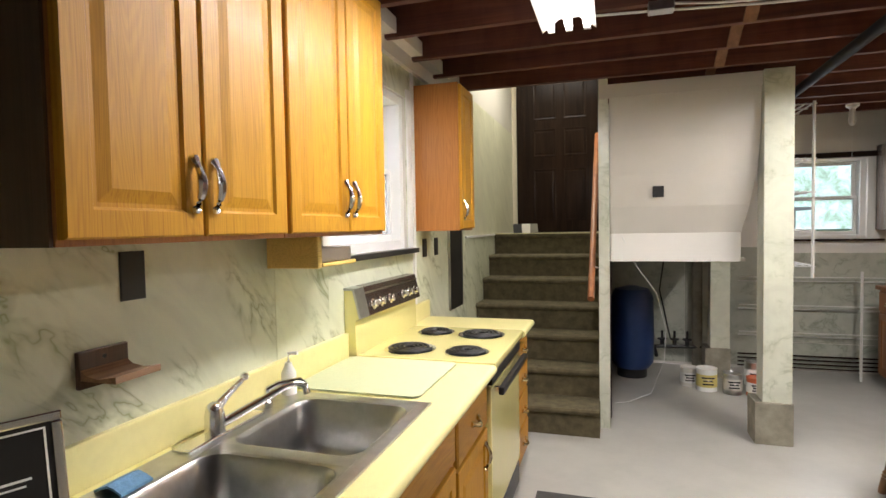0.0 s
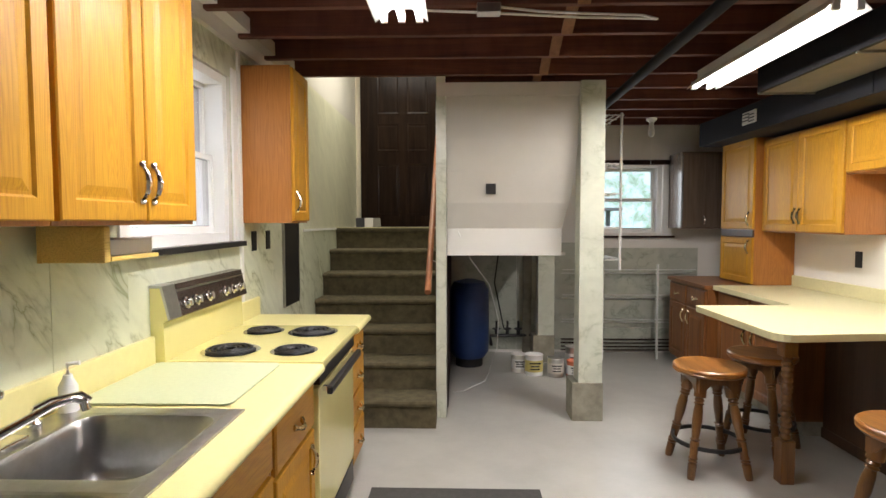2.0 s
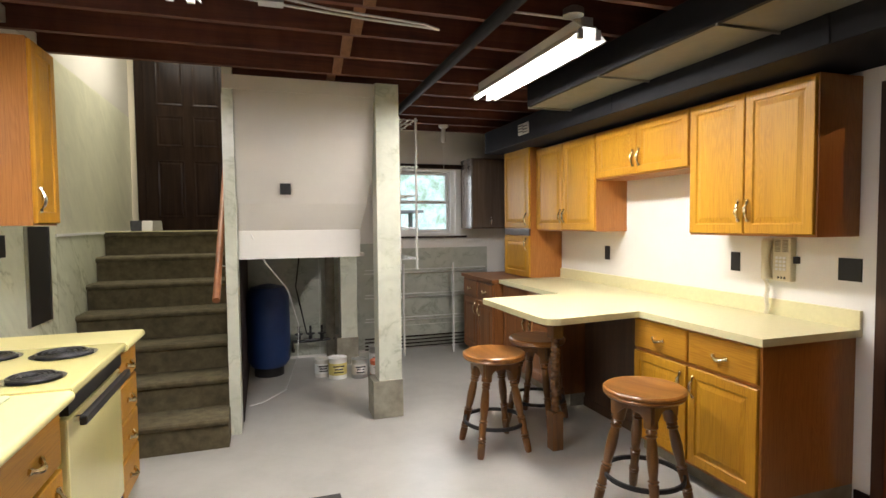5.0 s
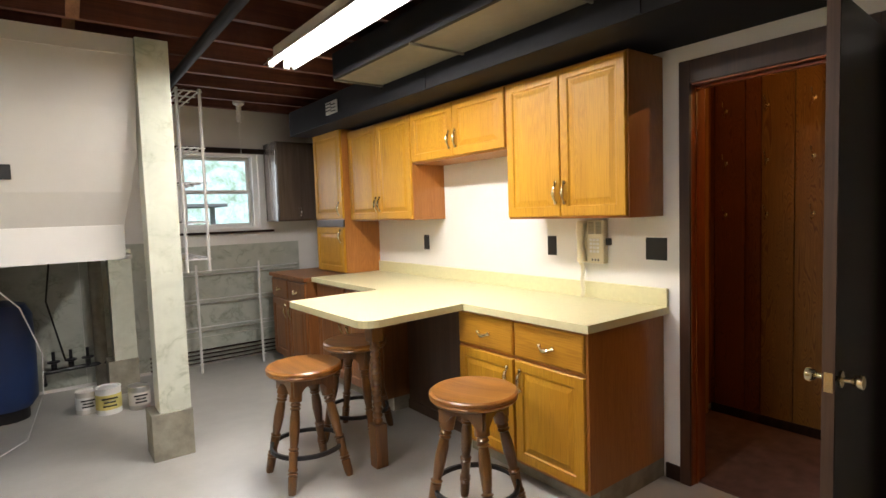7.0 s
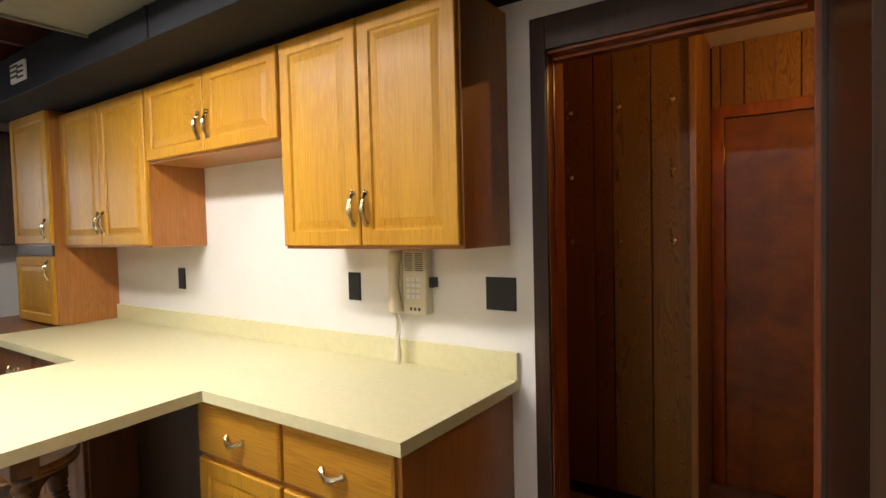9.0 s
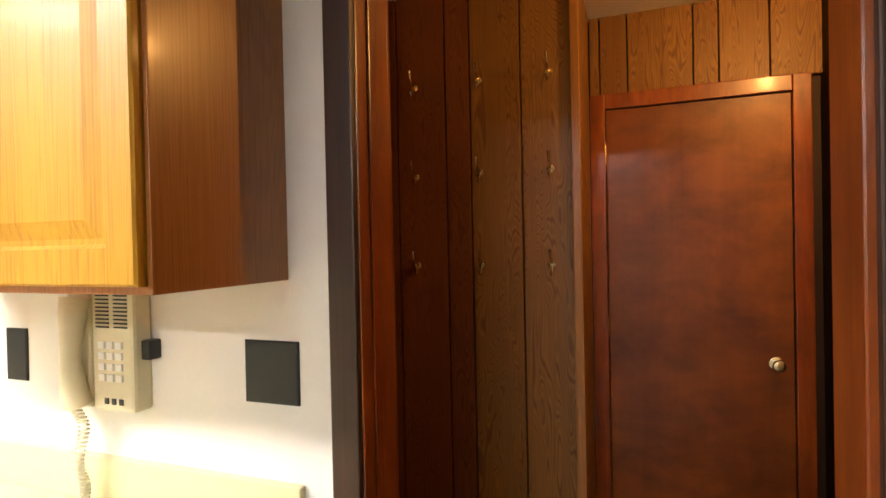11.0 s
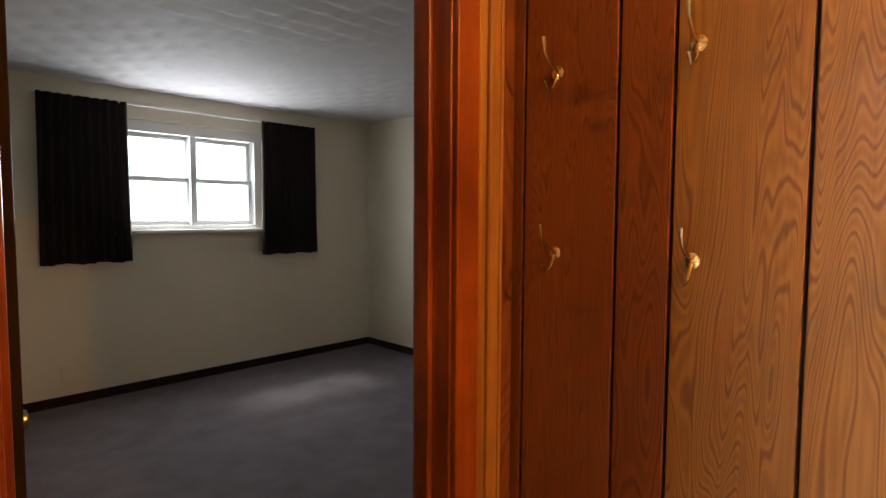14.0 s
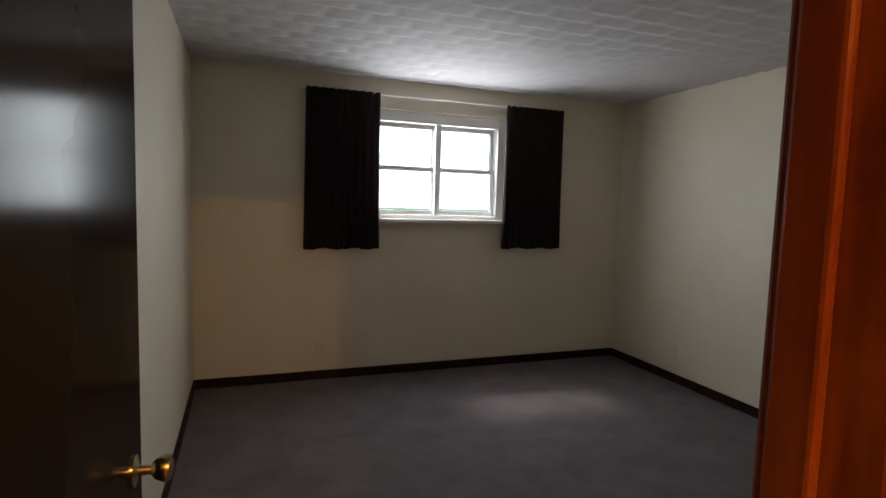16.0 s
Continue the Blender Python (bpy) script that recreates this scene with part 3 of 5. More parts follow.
# bedroom door, swung against the wall
bd = thing("door_bedroom", (4.32, 4.08, 0.02), "dark glossy flush door open against the bedroom wall", "door")
bd["kind"] = "structure"
part("leaf", boxes((4.298, 4.333, 4.085, 4.76, 0.025, 2.02), bevel=0.002), BEDDOOR, bd)
knob(bd, (4.333, 4.70, 0.99), "+x", BRASS)
bd.rotation_euler = (0, 0, radians(-2.5))
for z in (0.3, 1.07, 1.80):
    structure("door_hinge", boxes((OX0 + 0.001, OX0 + 0.004, 4.040, 4.072, z - 0.045, z + 0.045)), BRASS, "brass hinge leaf on the bedroom door jamb")
# red flush door in the recess
rd = thing("door_closet", (5.62, 2.85, 0.01), "red brown stained flush door, closed, in the panelled recess", "door")
rd["kind"] = "structure"
part("leaf", boxes((5.592, 5.625, 2.505, 3.175, 0.02, 1.985), bevel=0.002), REDDOOR, rd)
knob(rd, (5.592, 2.565, 0.955), "-x", BRASS)
for z in (0.3, 1.08, 1.80):
    part("hinge", tube(bmesh.new(), [(5.588, 3.18, z - 0.045), (5.588, 3.18, z + 0.045)], 0.006), BRASS, rd)
casing("door_frame_closet", (5.6, 3.2, 0), [
    ("casing", (5.575, 5.598, 3.178, 3.238, 0.012, 2.05)), ("casing", (5.575, 5.598, 2.44, 2.502, 0.012, 2.05)), ("casing", (5.575, 5.598, 2.502, 3.178, 1.988, 2.05))], CASING, "red brown casing round the flush door")

# panelled stair door at the landing
sd = thing("door_stairs", (0.45, 8.28, 1.41), "dark brown six panel door at the stair head", "door")
sd["kind"] = "structure"
part("leaf", boxes((0.0, 0.86, 8.262, 8.298, 1.415, 3.44), bevel=0.002), BLACKDOOR, sd)
fs = facing("-y", 8.262)
for z0, z1 in ((1.55, 2.18), (2.32, 2.66), (2.76, 3.32)):
    for x0, x1 in ((0.11, 0.39), (0.47, 0.75)):
        part("panel", rings_bm(fs, x0, x1, z0, z1, [(0, 0.0005), (0, 0.004), (0.012, 0.005), (0.03, 0.002), (0.05, 0.004)]), BLACKDOOR, sd)
part("frame", boxes((-0.08, 0.0, 8.255, 8.299, 1.415, 3.5), (0.86, 0.933, 8.255, 8.299, 1.415, 3.5)), BLACKDOOR, sd)

# ---- hall panelling and hooks ----
hp = thing("hall_panelling", (5.115, 3.6, 0), "oak veneer wall panelling with dark vertical grooves", "wall panel")
hp["kind"] = "structure"
joints = [3.256, 3.436, 3.624, 3.720, 3.916, 3.949]
for a, b in zip(joints, joints[1:]):
    part("plank", boxes((5.115, 5.139, a + 0.003, b - 0.003, 0.06, 2.38), bevel=0.002), PLY_RED if a > 3.62 else PLY, hp)
part("plank", boxes((5.070, 5.112, 3.940, 3.9495, 0.06, 2.38), bevel=0.002), PLY_RED, hp)
for a, b in ((5.115, 5.30), (5.306, 5.48), (5.486, 5.57)):
    part("plank", boxes((a, b, 3.240, 3.260, 0.06, 2.38), bevel=0.002), PLY, hp)
for a, b in ((2.38, 2.566), (2.572, 2.742), (2.748, 2.834), (2.840, 3.084), (3.090, 3.194), (3.200, 3.237)):
    part("plank", boxes((5.602, 5.628, a, b, 2.05, 2.38), bevel=0.002), PLY, hp)
part("corner_bead", boxes((5.098, 5.114, 3.230, 3.262, 0.012, 2.38), bevel=0.004), TRIMOAK, hp)
structure("baseboard_hall", boxes((5.100, 5.114, 3.263, 3.93, 0.012, 0.07), bevel=0.003), DARKWOOD, "dark baseboard under the hall panelling")


def coat_hook():
    t = thing("coat_hook", (5.114, 3.84, 1.36), "small brass coat hook screwed to the panelling", "hook", "coat hooks on the hall panelling")
    x, y, z = 5.114, 3.84, 1.36
    bm = bmesh.new()
    lathe(bm, [(0.013, 0), (0.013, 0.003), (0.006, 0.006)], n=12)
    bmesh.ops.transform(bm, matrix=Matrix.Translation((x, y, z)) @ pose(0, 0, 0, 0, -90), verts=bm.verts)
    part("plate", bm, BRASS, t, "", True)
    part("prong", tube(bmesh.new(), [(x - 0.004, y, z + 0.005), (x - 0.03, y, z + 0.012), (x - 0.046, y, z + 0.03), (x - 0.050, y, z + 0.055)], [0.004, 0.0035, 0.003, 0.005]), BRASS, t, "", True)
    part("prong", tube(bmesh.new(), [(x - 0.004, y, z - 0.005), (x - 0.018, y, z - 0.03), (x - 0.034, y, z - 0.036), (x - 0.044, y, z - 0.02)], [0.004, 0.0035, 0.003, 0.0045]), BRASS, t, "", True)
    return t


h0 = coat_hook()
for y in (3.84, 3.588, 3.335):
    for z in (1.36, 1.695, 2.03):
        if (y, z) != (3.84, 1.36):
            copy_thing(h0, pose(5.114, y, z))
hl = thing("ceiling_lamp", (4.79, 2.44, 2.38), "small bare bulb holder on the hall ceiling", "lamp")
part("holder", lathe(bmesh.new(), [(0.06, 0), (0.06, -0.02), (0.025, -0.04), (0.02, -0.075)], (4.79, 2.44, 2.38)), WHITE, hl, "", True)

# ---- windows ----
def sash_window(name, side, at, u0, u1, v0, v1, columns, label, frame_w=0.05, head=None, foot=None, middle=None):
    t = thing(name, facing(side, at)((u0 + u1) / 2, v0, 0), label, "window")
    t["kind"] = "structure"
    f = facing(side, at)

    def bar(n, a, b, c, d, depth0, depth1, mat=WHITE):
        p, q = f(a, c, depth0), f(b, d, depth1)
        lo, hi = [min(x, y) for x, y in zip(p, q)], [max(x, y) for x, y in zip(p, q)]
        return part(n, boxes((lo[0], hi[0], lo[1], hi[1], lo[2], hi[2]), bevel=0.003), mat, t)

    w = frame_w
    head, foot = w if head is None else head, w if foot is None else foot
    bar("frame", u0, u0 + w, v0, v1, -0.16, -0.02), bar("frame", u1 - w, u1, v0, v1, -0.16, -0.02)
    bar("frame", u0 + w, u1 - w, v0, v0 + foot, -0.16, -0.02), bar("frame", u0 + w, u1 - w, v1 - head, v1, -0.16, -0.02)
    cw = (u1 - u0 - 2 * w) / columns
    mid = (v0 + v1) / 2 if middle is None else middle
    for k in range(columns):
        a, b = u0 + w + k * cw, u0 + w + (k + 1) * cw
        if k:
            bar("mullion", a - 0.026, a + 0.026, v0 + foot, v1 - head, -0.15, -0.03)
        for lo, hi, dep in ((v0 + foot, mid + 0.018, -0.08), (mid - 0.018, v1 - head, -0.12)):
            bar("sash", a, a + 0.03, lo, hi, dep - 0.03, dep), bar("sash", b - 0.03, b, lo, hi, dep - 0.03, dep)
            bar("sash", a + 0.03, b - 0.03, lo, lo + 0.035, dep - 0.03, dep), bar("sash", a + 0.03, b - 0.03, hi - 0.03, hi, dep - 0.03, dep)
            g = bar("pane", a + 0.03, b - 0.03, lo + 0.035, hi - 0.03, dep - 0.018, dep - 0.014, GLASS)
            g.visible_shadow = False
    return t, bar


w1, bar1 = sash_window("window_sink", "+x", LX, WY0, WY1, WZ0, WZ1, 1, "white double hung window over the sink counter")
bar1("casing", WY1, WY1 + 0.06, WZ0, WZ1 + 0.05, 0.001, 0.014), bar1("casing", WY0 - 0.06, WY0, WZ0, WZ1 + 0.05, 0.001, 0.014)
bar1("sill", WY0 - 0.08, WY1 + 0.07, WZ0 - 0.028, WZ0, -0.01, 0.05, BLACK)
w2, bar2 = sash_window("window_back", "-y", BACK, BX0, BX1, BZ0, BZ1, 1, "white sash window in the back wall", head=0.02, foot=0.012)
bar2("casing", BX1, BX1 + 0.06, BZ0 - 0.03, BZ1 + 0.06, 0.001, 0.012)
bar2("casing", BX0 - 0.06, BX0, BZ0 - 0.03, BZ1 + 0.06, 0.001, 0.012)
bar2("sill", BX0 - 0.08, BX1 + 0.13, BZ0 - 0.05, BZ0 - 0.028, -0.01, 0.05, DARKWOOD)
bar2("rolled_blind", BX0 - 0.05, BX1 + 0.06, BZ1 + 0.01, BZ1 + 0.06, 0.013, 0.06, DARKWOOD)
w3, bar3 = sash_window("window_bedroom", "-y", BY, VX0, VX1, VZ0, VZ1, 2, "white double sash bedroom window with a plain sill", frame_w=0.07, head=0.09, foot=0.035, middle=1.716)
bar3("sill", VX0 - 0.03, VX1 + 0.03, VZ0 - 0.03, VZ0 - 0.001, -0.02, 0.05)

# greenery outside
def outside():
    m, n, l, b = material("distant_garden", 0.9)
    v = coords(n, l, (1, 1, 1))
    leaf = noise_tex(n, l, v, 1.1, 8, 0.7, 0.4)
    col = ramp(n, l, leaf, [(0.28, (0.20, 0.30, 0.22)), (0.42, (0.42, 0.58, 0.48)), (0.54, (0.66, 0.80, 0.82)), (0.7, (0.88, 0.95, 1))])
    l.new(col, b.inputs["Emission Color"])
    l.new(col, b.inputs["Base Color"])
    b.inputs["Emission Strength"].default_value = 1.3
    bm = boxes((-30, 40, 38.0, 38.2, -2, 16))
    tagged(part("backdrop_garden", bm, m), "bright blurred trees beyond the garden", kind="structure")
    tagged(part("backdrop_side", boxes((-38.2, -38, -30, 40, -2, 16)), glow("hazy_white", (0.66, 0.80, 1.0), 0.85)), "pale bright haze beside the house", kind="structure")
    tagged(part("ground", boxes((-300, 300, 8.8, 300, 0.9, 1.0)), plain("grass", (0.06, 0.11, 0.03), 0.9, 0, 0.4, 2)), "lawn outside the back window", kind="structure")


outside()
table = thing("patio_table", (3.6, 14.0, 1.0), "grey patio table on the lawn outside", "table")
part("tabletop", boxes((2.6, 4.6, 13.4, 14.6, 1.70, 1.76)), WHITEBOARD, table)
for x in (2.8, 4.4):
    part("leg", boxes((x, x + 0.08, 13.9, 14.0, 1.0, 1.7)), WHITEBOARD, table)


# ---- sink side ----
def rounded(x0, x1, y0, y1, r, k=5):
    pts = []
    for cx, cy, a in ((x1 - r, y1 - r, 0), (x0 + r, y1 - r, 90), (x0 + r, y0 + r, 180), (x1 - r, y0 + r, 270)):
        for i in range(k + 1):
            t = radians(a + 90 * i / k)
            pts.append((cx + r * math.cos(t), cy + r * math.sin(t)))
    return pts


def loft(bm, rings, cap_first=False, cap_last=True):
    prev = None
    for pts, z in rings:
        cur = [bm.verts.new((x, y, z)) for x, y in pts]
        if prev:
            for k in range(len(cur)):
                j = (k + 1) % len(cur)
                bm.faces.new((prev[k], prev[j], cur[j], cur[k]))
        elif cap_first:
            bm.faces.new(cur)
        prev = cur
    if cap_last:
        bm.faces.new(prev)
    return bm


CTZ, CFX = 0.91, 0.545
SY0, SY1, SX0, SX1 = 2.31, 3.30, -0.095, 0.455
ct = thing("sink_worktop", (0.2, 3.0, 0.87), "yellow laminate worktop with a rolled front edge and upstand", "worktop")
for b in ((LX, CFX, 1.0, SY0 + 0.02), (LX, SX0 + 0.02, SY0 + 0.02, SY1 - 0.02), (SX1 - 0.02, CFX, SY0 + 0.02, SY1 - 0.02), (LX, CFX, SY1 - 0.02, 3.845), (LX, CFX, 4.612, 4.995)):
    part("worktop", boxes((*b, 0.87, CTZ)), YELLOW, ct)
part("front_edge", tube(bmesh.new(), [(CFX - 0.002, 1.0, 0.89), (CFX - 0.002, 3.845, 0.89)], 0.0205, 14), YELLOW, ct, "", True)
part("front_edge", tube(bmesh.new(), [(CFX - 0.002, 4.612, 0.89), (CFX - 0.002, 4.995, 0.89)], 0.0205, 14), YELLOW, ct, "", True)
part("upstand", boxes((LX, LX + 0.022, 1.0, 3.835, CTZ, 1.022), (LX, LX + 0.022, 4.625, 4.995, CTZ, 1.022), bevel=0.006), YELLOW, ct)

sk = thing("double_sink", (0.18, 2.8, 0.91), "brushed stainless steel double bowl sink set in the worktop", "sink")
bm = boxes((SX0, 0.0, SY0, SY1, CTZ, CTZ + 0.007), (0.415, SX1, SY0, SY1, CTZ, CTZ + 0.007), (0.0, 0.415, SY0, 2.36, CTZ, CTZ + 0.007), (0.0, 0.415, 2.785, 2.835, CTZ, CTZ + 0.007), (0.0, 0.415, 3.25, SY1, CTZ, CTZ + 0.007), bevel=0.002)
part("rim", bm, STEEL, sk)
for a, b in ((2.36, 2.785), (2.835, 3.25)):
    bm = bmesh.new()
    loft(bm, [(rounded(0.0, 0.415, a, b, 0.002), CTZ + 0.0065), (rounded(0.008, 0.407, a + 0.008, b - 0.008, 0.06), CTZ + 0.005), (rounded(0.016, 0.399, a + 0.016, b - 0.016, 0.06), CTZ - 0.01),
              (rounded(0.028, 0.387, a + 0.028, b - 0.028, 0.07), CTZ - 0.13), (rounded(0.05, 0.365, a + 0.05, b - 0.05, 0.07), CTZ - 0.165), (rounded(0.10, 0.31, a + 0.10, b - 0.10, 0.05), CTZ - 0.172)])
    bowl = part("bowl", bm, STEEL, sk, "", True)
    part("drain", lathe(bmesh.new(), [(0.045, 0), (0.045, 0.003), (0.03, 0.002), (0.005, 0.004)], (0.2, (a + b) / 2, CTZ - 0.1715)), CHROME, bowl, "", True)
fa = thing("kitchen_faucet", (-0.05, 2.88, 0.917), "chrome single lever faucet with a long spout", "faucet")
part("deck_plate", boxes((-0.08, -0.02, 2.74, 3.06, 0.917, 0.928), bevel=0.004), CHROME, fa)
part("body", lathe(bmesh.new(), [(0.028, 0), (0.028, 0.05), (0.024, 0.065), (0.020, 0.078), (0.010, 0.085)], (-0.05, 2.87, 0.928)), CHROME, fa, "", True)
part("lever", tube(bmesh.new(), [(-0.05, 2.87, 0.99), (-0.045, 2.92, 1.02), (-0.035, 2.975, 1.05)], [0.016, 0.010, 0.007]), CHROME, fa, "", True)
part("lever_ball", lathe(bmesh.new(), [(0.002, -0.013), (0.010, -0.009), (0.013, 0), (0.010, 0.009), (0.002, 0.013)], (-0.033, 2.983, 1.058), 14), CHROME, fa, "", True)
part("spout", tube(bmesh.new(), [(-0.045, 2.89, 0.945), (0.02, 2.96, 0.985), (0.075, 3.03, 1.02), (0.10, 3.06, 1.025), (0.115, 3.075, 1.015), (0.12, 3.08, 0.99)], [0.014, 0.012, 0.010, 0.010, 0.011, 0.012], 12), CHROME, fa, "", True)
sp = thing("side_sprayer", (-0.055, 3.12, 0.917), "chrome filter tap beside the faucet", "faucet")
part("base", lathe(bmesh.new(), [(0.018, 0), (0.018, 0.02), (0.009, 0.03), (0.009, 0.06)], (-0.055, 3.12, 0.917)), CHROME, sp, "", True)
part("spout", tube(bmesh.new(), [(-0.055, 3.12, 0.975), (-0.03, 3.15, 0.99), (0.02, 3.20, 0.992), (0.035, 3.215, 0.97)], 0.008), CHROME, sp, "", True)
ds = thing("soap_dispenser", (-0.07, 3.27, 0.917), "clear plastic soap pump bottle behind the sink", "soap bottle")
part("bottle", lathe(bmesh.new(), [(0.028, 0), (0.026, 0.01), (0.026, 0.075), (0.014, 0.10), (0.012, 0.11)], (-0.07, 3.27, 0.917)), WHITE, ds, "", True)
part("pump", tube(bmesh.new(), [(-0.07, 3.27, 1.025), (-0.07, 3.27, 1.06), (-0.035, 3.275, 1.062)], [0.007, 0.006, 0.007]), WHITE, ds, "", True)
arch = [(-0.078, 0.918), (-0.060, 0.926), (-0.040, 0.933), (-0.020, 0.928), (0.002, 0.9185)]
single("sponge", prism(bmesh.new(), arch + [(x, z + 0.006) for x, z in arch[::-1]], 1, 2.515, 2.60), SPONGE, "blue folded cloth on the sink rim", "cloth")
pf = thing("picture_frame", (-0.07, 2.38, 0.917), "silver framed dark picture leaning beside the sink", "picture frame")
for n, bmk, mat in (("frame", boxes((-0.13, 0.06, -0.008, 0.008, 0, 0.02), (-0.13, 0.06, -0.008, 0.008, 0.19, 0.21), (-0.13, -0.11, -0.008, 0.008, 0.02, 0.19), (0.04, 0.06, -0.008, 0.008, 0.02, 0.19), bevel=0.004), CHROME),
                    ("picture", boxes((-0.11, 0.04, -0.004, 0.004, 0.02, 0.19)), BLACK),
                    ("inner_line", boxes((-0.10, 0.03, -0.0055, -0.0042, 0.028, 0.032), (-0.10, 0.03, -0.0055, -0.0042, 0.178, 0.182), (-0.10, -0.096, -0.0055, -0.0042, 0.032, 0.178), (0.026, 0.03, -0.0055, -0.0042, 0.032, 0.178)), WHITE), ("caption_line", boxes((-0.07, 0.0, -0.0055, -0.0042, 0.085, 0.09), (-0.06, -0.01, -0.0055, -0.0042, 0.073, 0.077)), WHITE)):
    bmesh.ops.transform(bmk, matrix=Matrix.Translation((-0.075, 2.385, 0.921)) @ pose(0, 0, 0, -12, 0, 66), verts=bmk.verts)
    part(n, bmk, mat, pf)
bs = thing("glass_cutting_board", (0.14, 3.58, 0.91), "frosted glass cutting board lying on the worktop", "cutting board")
part("board", loft(bmesh.new(), [(rounded(-0.105, 0.395, 3.335, 3.825, 0.03), 0.9135), (rounded(-0.105, 0.395, 3.335, 3.825, 0.03), 0.9185)], True), FROST, bs)

# base cabinets under the sink worktop
FX = 0.50
fl = facing("+x", FX)


def base_cabinet(name, y0, y1, label, fronts, x_back=LX, x_front=FX, side="+x", mat=OAK_SIDE, body_top=0.868):
    c = thing(name, ((x_back + x_front) / 2, (y0 + y1) / 2, 0), label, "cabinet", "base cabinets")
    lo, hi = min(x_back, x_front), max(x_back, x_front)
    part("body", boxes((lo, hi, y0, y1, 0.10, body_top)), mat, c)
    k0, k1 = (lo, hi - 0.07) if side == "+x" else (lo + 0.07, hi)
    part("toe_kick", boxes((k0, k1, y0, y1, 0.0, 0.10)), CONCRETE if side != "+x" else BLACK, c)
    f = facing(side, x_front)
    for kind, a, b, z0, z1, hu in fronts:
        if kind == "drawer":
            cab_drawer(c, f, a, b, z0, z1, OAK_SHADE if mat is OAK_SHADE else None)
        elif kind == "slab":
            part("drawer_front", rings_bm(f, a, b, z0, z1, SLAB_RINGS), OAK_H, c)
        else:
            cab_door(c, f, a, b, z0, z1, hu, z1 - 0.10, OAK_SHADE if mat is OAK_SHADE else None)
    return c


base_cabinet("sink_cabinet", 2.30, 3.37, "honey oak sink base cabinet with two doors", [("slab", 2.32, 3.355, 0.70, 0.85, 0), ("door", 2.32, 2.83, 0.12, 0.68, 2.78), ("door", 2.845, 3.355, 0.12, 0.68, 2.90)], body_top=0.70)
part("top_rail", boxes((0.47, FX - 0.001, 2.30, 3.37, 0.70, 0.868)), OAK_H, bpy.data.objects["sink_cabinet"])
base_cabinet("drawer_cabinet", 3.372, 3.85, "honey oak base cabinet with a drawer over a door", [("drawer", 3.385, 3.84, 0.66, 0.85, 0), ("door", 3.385, 3.84, 0.12, 0.645, 3.78)])
base_cabinet("near_cabinet", 1.0, 2.298, "honey oak base cabinet at the worktop end", [("drawer", 1.02, 1.64, 0.70, 0.85, 0), ("drawer", 1.66, 2.28, 0.70, 0.85, 0), ("door", 1.02, 1.64, 0.12, 0.68, 1.6), ("door", 1.66, 2.28, 0.12, 0.68, 1.7)])
base_cabinet("drawer_stack", 4.612, 4.985, "narrow honey oak stack of four drawers by the stairs", [("drawer", 4.625, 4.975, 0.70, 0.85, 0), ("drawer", 4.625, 4.975, 0.51, 0.69, 0), ("drawer", 4.625, 4.975, 0.32, 0.50, 0), ("drawer", 4.625, 4.975, 0.12, 0.31, 0)])

# range
rg = thing("electric_range", (0.2, 4.23, 0), "yellow enamel electric range with four coil burners", "stove")
part("body", boxes((LX + 0.02, FX - 0.004, 3.855, 4.608, 0.06, 0.88)), ENAMEL, rg)
part("cooktop", boxes((LX + 0.005, 0.555, 3.850, 4.610, 0.882, 0.918), bevel=0.010), ENAMEL, rg)
ov = part("oven_door", boxes((FX - 0.003, 0.53, 3.870, 4.592, 0.20, 0.80), bevel=0.008), ENAMEL, rg)
part("handle", boxes((0.555, 0.580, 3.90, 4.565, 0.765, 0.80), bevel=0.008), BLACK, ov)
for y in (3.93, 4.53):
    part("handle_post", boxes((0.528, 0.557, y, y + 0.02, 0.772, 0.792)), CHROME, ov)
part("vent_strip", boxes((FX - 0.003, 0.535, 3.870, 4.592, 0.815, 0.872)), BLACK, rg)
part("storage_drawer", boxes((FX - 0.003, 0.525, 3.870, 4.592, 0.065, 0.185), bevel=0.004), BLACK, rg)
bm = bmesh.new()
prism(bm, [(LX + 0.002, 0.918), (LX + 0.06, 0.918), (LX + 0.055, 1.075), (LX + 0.075, 1.085), (LX + 0.045, 1.215), (LX + 0.002, 1.215)], 1, 3.835, 4.625)
bg = part("backguard", bm, ENAMEL, rg)
bm = bmesh.new()
prism(bm, [(LX + 0.077, 1.085), (LX + 0.083, 1.09), (LX + 0.052, 1.222), (LX + 0.0, 1.225), (LX + 0.0, 1.216), (LX + 0.045, 1.216)], 1, 3.93, 4.632)
part("control_panel", bm, CONTROL, bg, "dark brown control panel")
part("end_cap", prism(bmesh.new(), [(LX + 0.077, 1.085), (LX + 0.085, 1.09), (LX + 0.054, 1.224), (LX + 0.0, 1.227), (LX + 0.0, 1.216), (LX + 0.045, 1.216)], 1, 3.832, 3.929), STEEL, bg)
part("control_panel_trim", boxes((LX + 0.046, LX + 0.064, 3.93, 4.63, 1.19, 1.20)), CHROME, bg)
for y in (3.99, 4.08, 4.20, 4.38, 4.47, 4.56):
    bm = bmesh.new()
    lathe(bm, [(0.026, 0), (0.026, 0.004), (0.018, 0.008), (0.017, 0.024), (0.010, 0.027)], n=16)
    bmesh.ops.transform(bm, matrix=Matrix.Translation((LX + 0.074, y, 1.135)) @ pose(0, 0, 0, 0, 77), verts=bm.verts)
    part("knob", bm, CHROME, bg, "", True)
